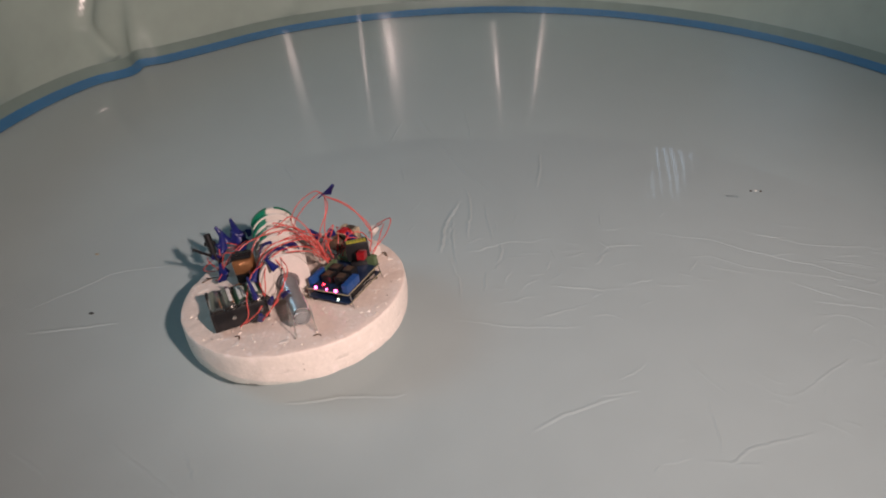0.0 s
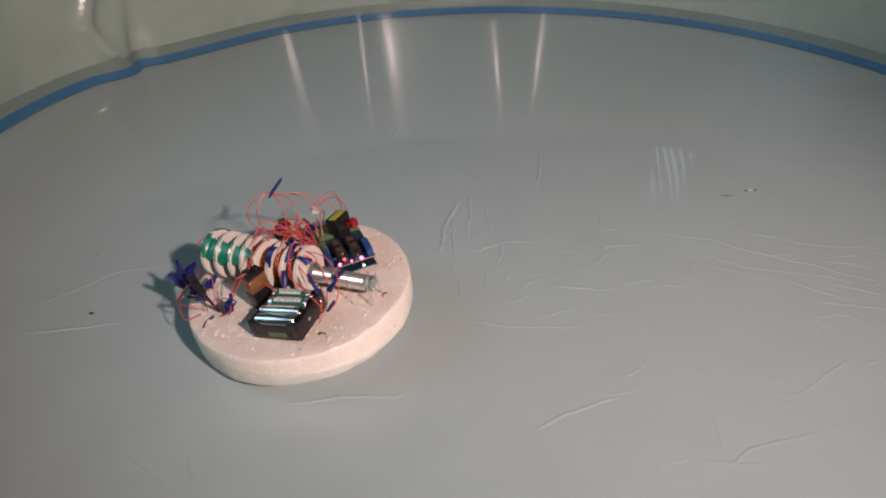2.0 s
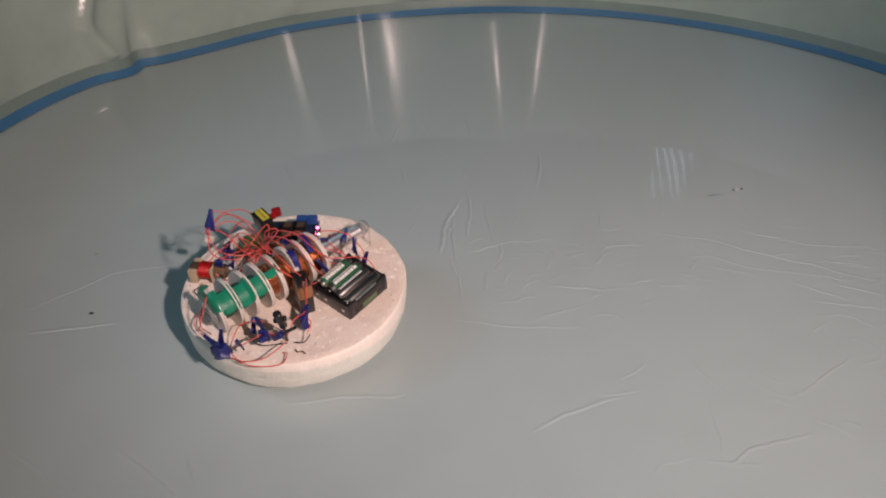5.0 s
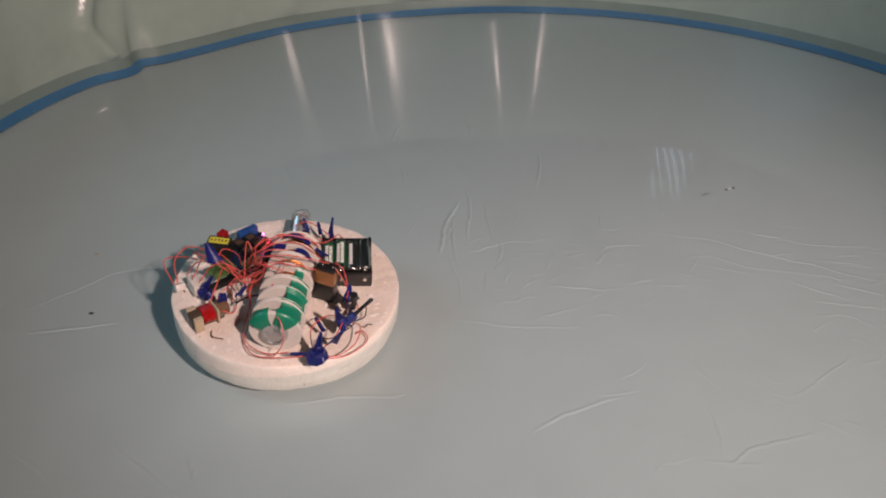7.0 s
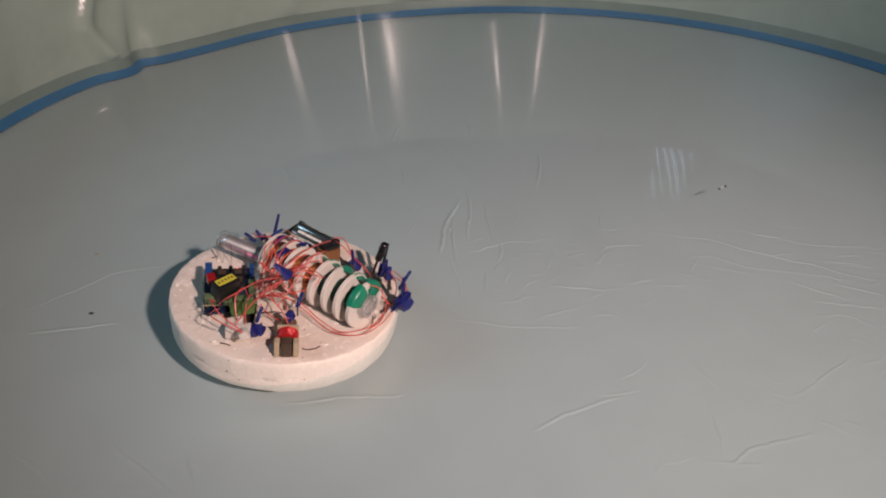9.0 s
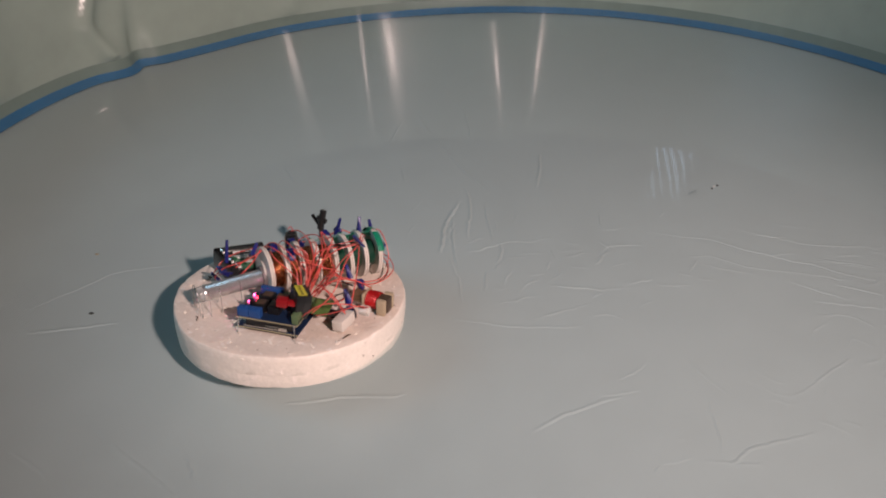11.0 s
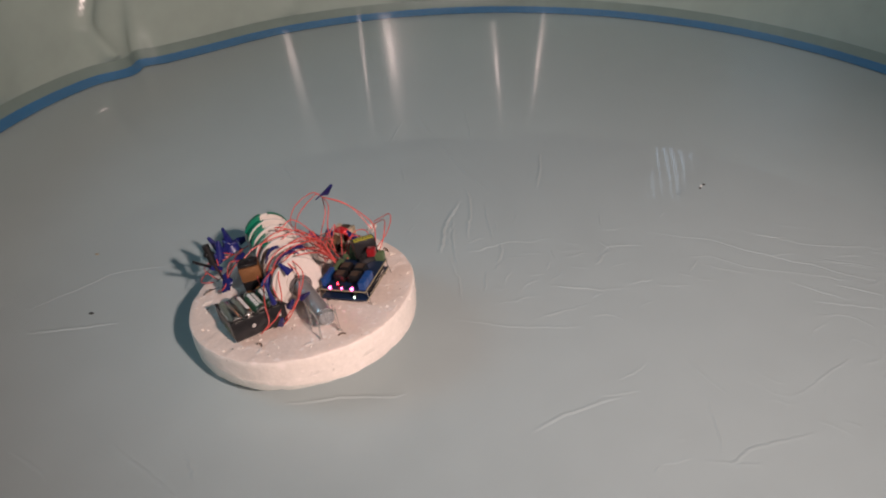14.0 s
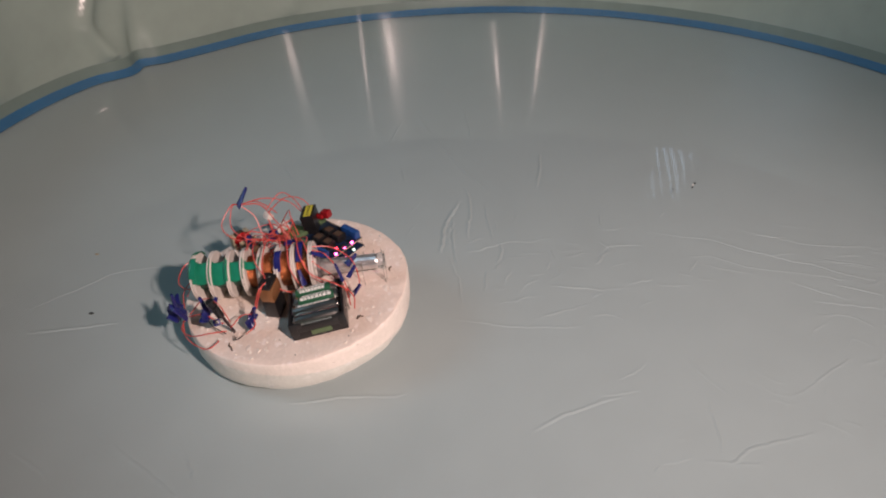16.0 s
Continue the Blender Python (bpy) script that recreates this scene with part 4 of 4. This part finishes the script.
tape_lump((-90, 102, 18), (17, 13, 14), 20)
tape_lump((-98, 58, 26), (8, 8, 14), 40)
tape_lump((-84, 12, 16), (9, 8, 14), 10)
tape_lump((66, 60, 12), (9, 12, 12), 45)
tape_flag((-92, 97, 46), (-90, 101, 22), 8)
tape_flag((-66, 114, 20), (-80, 106, 18), 9)
tape_flag((18, -73, 40), (8, -64, 30), 6)
tape_flag((1, -77, 38), (-6, -70, 26), 6)
tape_flag((-25, -67, 58), (-21, -69, 32), 4)
tape_flag((-66, 62, 26), (-78, 66, 14), 9)
tape_flag((14, 62, 40), (22, 66, 26), 7)
tape_flag((58, 58, 34), (66, 62, 20), 8)
tape_flag((-12, -34, 58), (-2, -40, 48), 7)
tape_flag((-26, -22, 44), (-34, -30, 30), 8)
tape_flag((-14, -86, 24), (-18, -78, 12), 7)
tape_lump((36, 75, 27), (8, 8, 9), 30)


# -- wires --
def wire(*points, mat=RED_WIRE, r=0.62):
    bm = bmesh.new()
    add_sweep(bm, [mm(*q) for q in points], r * MM, 6, steps=9)
    part("wire", bm, mat, raft, "thin red wire" if mat is RED_WIRE else "thin dark wire")


FLAG = (37, 75, 76)
wire(FLAG, (30, 80, 78), (10, 74, 64), (2, 52, 56), (8, 30, 52), (40, 16, 30))
wire(FLAG, (26, 78, 82), (4, 82, 68), (-4, 62, 58), (4, 40, 56), (30, 22, 36))
wire(FLAG, (44, 52, 74), (40, 34, 56), (44, 22, 30))
wire(FLAG, (38, 60, 62), (30, 50, 44), (26, 40, 30))
wire(FLAG, (60, 72, 66), (74, 68, 52), (88, 62, 30))
wire(FLAG, (62, 60, 70), (82, 50, 56), (92, 40, 44), (90, 22, 26))
wire((90, 76, 28), (104, 58, 42), (104, 34, 44), (98, 18, 32), (88, 10, 20))
wire((92, 80, 30), (112, 66, 44), (108, 44, 36), (92, 26, 24))
wire((40, 16, 22), (30, 22, 48), (10, 6, 60), (-12, -6, 60), (-28, -14, 46), (-34, -28, 24))
wire((42, 12, 22), (32, 10, 52), (8, -8, 63), (-16, -22, 56), (-24, -36, 36), (-18, -52, 20))
wire((44, 8, 22), (26, 6, 46), (4, -18, 60), (-14, -34, 50), (-14, -58, 30), (-20, -72, 18), (-34, -82, 10))
wire((38, 18, 22), (24, 26, 46), (2, 24, 60), (-20, 18, 62), (-42, 10, 58), (-54, 2, 52))
wire((40, 20, 20), (20, 34, 42), (-2, 36, 60), (-24, 30, 60), (-40, 16, 50), (-44, -6, 30), (-36, -22, 20))
wire((46, 24, 20), (34, 44, 36), (36, 62, 34), (40, 78, 26))
wire((50, 26, 20), (52, 44, 40), (46, 66, 38), (44, 86, 26))
wire((42, 22, 20), (30, 40, 26), (14, 56, 22), (2, 78, 10), (-8, 104, 8), (-36, 114, 10), (-60, 106, 14))
wire((38, 24, 20), (24, 40, 24), (10, 66, 14), (0, 96, 6), (-24, 118, 8), (-52, 116, 12), (-80, 98, 10))
wire((-84, 90, 10), (-96, 78, 22), (-98, 58, 30), (-94, 40, 16))
wire((-86, 94, 8), (-106, 86, 10), (-116, 66, 14), (-112, 46, 18), (-98, 36, 10))
wire((-90, 96, 6), (-112, 78, 5), (-122, 50, 4), (-112, 40, 6), (-106, 44, 3))
wire((-80, 92, 8), (-70, 76, 24), (-76, 54, 26), (-88, 36, 14))
wire((-92, 34, 10), (-84, 22, 22), (-80, 8, 26), (-70, 4, 40), (-60, 2, 50))
wire((-96, 14, 8), (-88, 6, 14), (-82, 8, 22), (-72, 2, 48), (-60, -2, 52))
wire((-40, 97, 54), (-52, 104, 50), (-58, 112, 34), (-50, 116, 16), (-40, 112, 6))
wire((-4, -30, 56), (6, -40, 44), (2, -56, 26), (-8, -66, 16), (-14, -72, 12))
wire((0, -26, 57), (12, -46, 50), (8, -70, 40), (-4, -82, 24), (-14, -84, 14))
wire((6, -20, 57), (20, -14, 54), (32, 4, 40), (40, 14, 24))
wire((-6, 6, 57), (12, 16, 58), (26, 18, 44), (38, 16, 26))
wire((-12, 22, 57), (4, 30, 62), (22, 26, 50), (36, 20, 28))
wire((-18, 40, 57), (0, 48, 66), (20, 38, 52), (34, 24, 30))
wire((52, 22, 20), (60, 34, 36), (70, 44, 34), (78, 56, 18))
wire((56, 18, 20), (66, 30, 44), (80, 40, 42), (86, 56, 20))
wire((48, 30, 16), (44, 48, 10), (30, 60, 6), (26, 74, 8), (32, 82, 16))
wire((26, 66, 12), (36, 50, 14), (52, 38, 12), (60, 30, 10), mat=DARK_WIRE)
wire((24, 68, 18), (18, 58, 20), (6, 52, 24), mat=DARK_WIRE, r=1.0)
wire((-100, 36, 8), (-90, 60, 6), (-78, 74, 10), (-84, 88, 8), mat=DARK_WIRE)
wire((-98, 28, 4), (-106, 20, 8), (-104, 12, 14), mat=DARK_WIRE)
wire((-16, -24, 50), (-30, -40, 44), (-30, -70, 34), (-28, -84, 20), (-38, -88, 10), mat=RED_WIRE)
rnd = random.Random(21)
for _ in range(4):
    a = (36 + rnd.uniform(-6, 22), 18 + rnd.uniform(-6, 12), 20)
    b = (rnd.uniform(-10, 60), rnd.uniform(14, 62), rnd.uniform(28, 62))
    c = (b[0] + rnd.uniform(-22, 22), b[1] + rnd.uniform(-18, 18), rnd.uniform(34, 66))
    e = (rnd.uniform(10, 52), rnd.uniform(20, 60), rnd.uniform(14, 34))
    wire(a, b, c, e)


def twigs():
    for pts in (((-116, 22, 1), (-112, 25, 2.4), (-110, 29, 1), (-106, 30, 1.6)), ((-44, -92, 1), (-42, -95, 4), (-40, -93, 2), (-39, -97, 1)),
                ((96, 60, 1), (101, 57, 3), (103, 52, 1)), ((18, 106, 1), (26, 110, 4), (32, 106, 2), (36, 100, 1)), ((40, -100, 0.6), (44, -98, 1.2), (48, -99, 0.4))):
        bm = bmesh.new()
        add_sweep(bm, [mm(*q) for q in pts], 0.0007, 5, steps=5)
        part("fibre_scrap", bm, TWIG, raft, "small curled brown fibre scrap")


twigs()


# ---- drifting crumbs and specks ----
def drifting_crumb():
    thing = tagged(new("floating_crumb"), "tiny dark and white leaf crumbs drifting on the water", "debris")
    for k, (x, y, s, mat) in enumerate(((-0.007, 0.0, 0.0021, DEBRIS_DARK), (0.0005, 0.001, 0.0022, LABEL_WHITE), (0.007, -0.001, 0.0024, DEBRIS_DARK))):
        bm = bmesh.new()
        bmesh.ops.create_icosphere(bm, subdivisions=2, radius=1.0, matrix=pose(x, y, 0.0008, 0, 0, 30 * k) @ Matrix.Diagonal((s, s * 0.7, 0.0012, 1)))
        for v in bm.verts:
            v.co += Vector((noise.noise(v.co * 900), noise.noise(v.co * 900 + Vector((5, 0, 0))), 0)) * 0.0008
        part("crumb", bm, mat, thing)
    return thing


crumb = drifting_crumb()


def speck(x, y, z, s, mat, label):
    bm = bmesh.new()
    bmesh.ops.create_icosphere(bm, subdivisions=2, radius=1.0, matrix=pose(0, 0, s * 0.4) @ Matrix.Diagonal((s * 1.5, s, s * 0.5, 1)))
    for v in bm.verts:
        v.co += Vector((noise.noise(v.co * 700), noise.noise(v.co * 700 + Vector((9, 0, 0))), 0)) * s * 0.3
    tagged(part("speck", bm, mat), label, "debris", group="specks in the pool").matrix_world = pose(x, y, z)


speck(0.007, 1.363, WATER_Z, 0.0013, LABEL_WHITE, "tiny pale speck floating on the water")
speck(-0.433, 0.719, 0.0, 0.0022, DEBRIS_DARK, "tiny dark speck lying on the pool floor")
speck(-0.477, 0.850, 0.0, 0.0022, WOOD, "tiny tan crumb lying on the pool floor")


# ---- what moves ----
def motions():
    turns = [(0.0, -0.1711, 0.6896, -1.0), (0.5, -0.1686, 0.6905, 10.5), (1.0, -0.1671, 0.6935, 22.3), (1.5, -0.1653, 0.6960, 34.3), (2.0, -0.1664, 0.6976, 46.4),
             (2.5, -0.1673, 0.7004, 59.0), (3.0, -0.1697, 0.7028, 70.9), (3.5, -0.1704, 0.7007, 82.1), (4.0, -0.1700, 0.7030, 92.7), (4.2, -0.1706, 0.7039, 97.0),
             (6.3, -0.1762, 0.6965, 144.2), (6.5, -0.1775, 0.6970, 148.5), (7.0, -0.1796, 0.6940, 161.0), (7.5, -0.1814, 0.6912, 174.5), (8.0, -0.1796, 0.6898, 188.5),
             (8.5, -0.1794, 0.6863, 203.3), (9.0, -0.1782, 0.6835, 217.9), (9.2, -0.1780, 0.6831, 222.7), (11.3, -0.1712, 0.6772, 288.1), (11.5, -0.1706, 0.6768, 292.8),
             (12.0, -0.1680, 0.6792, 306.6), (12.5, -0.1651, 0.6791, 320.9), (13.0, -0.1624, 0.6819, 336.1), (13.5, -0.1602, 0.6812, 352.4), (14.0, -0.1609, 0.6838, 368.0),
             (14.5, -0.1633, 0.6883, 384.2), (15.0, -0.1650, 0.6922, 400.9), (15.5, -0.1670, 0.6957, 417.5), (16.0, -0.1687, 0.6969, 434.0)]
    lean = pose(0, 0, 0, -3.1, -6.1, 0)  # the raft's own lean, towards the batteries
    rows = [(t, pose(x, y, 0.0628, 0, 0, d) @ lean) for t, x, y, d in turns]
    walk(raft, rows)
    drift = [(0.0, 0.4636, 0.9661), (1.5, 0.4592, 0.9678), (3.5, 0.4472, 0.9696), (7.0, 0.4275, 0.9731), (9.0, 0.4175, 0.9766), (12.5, 0.3974, 0.9795), (14.5, 0.3847, 0.9811), (16.0, 0.3764, 0.9837)]
    walk(crumb, [(t, pose(x, y, WATER_Z, 0, 0, 4 * t)) for t, x, y in drift])


motions()
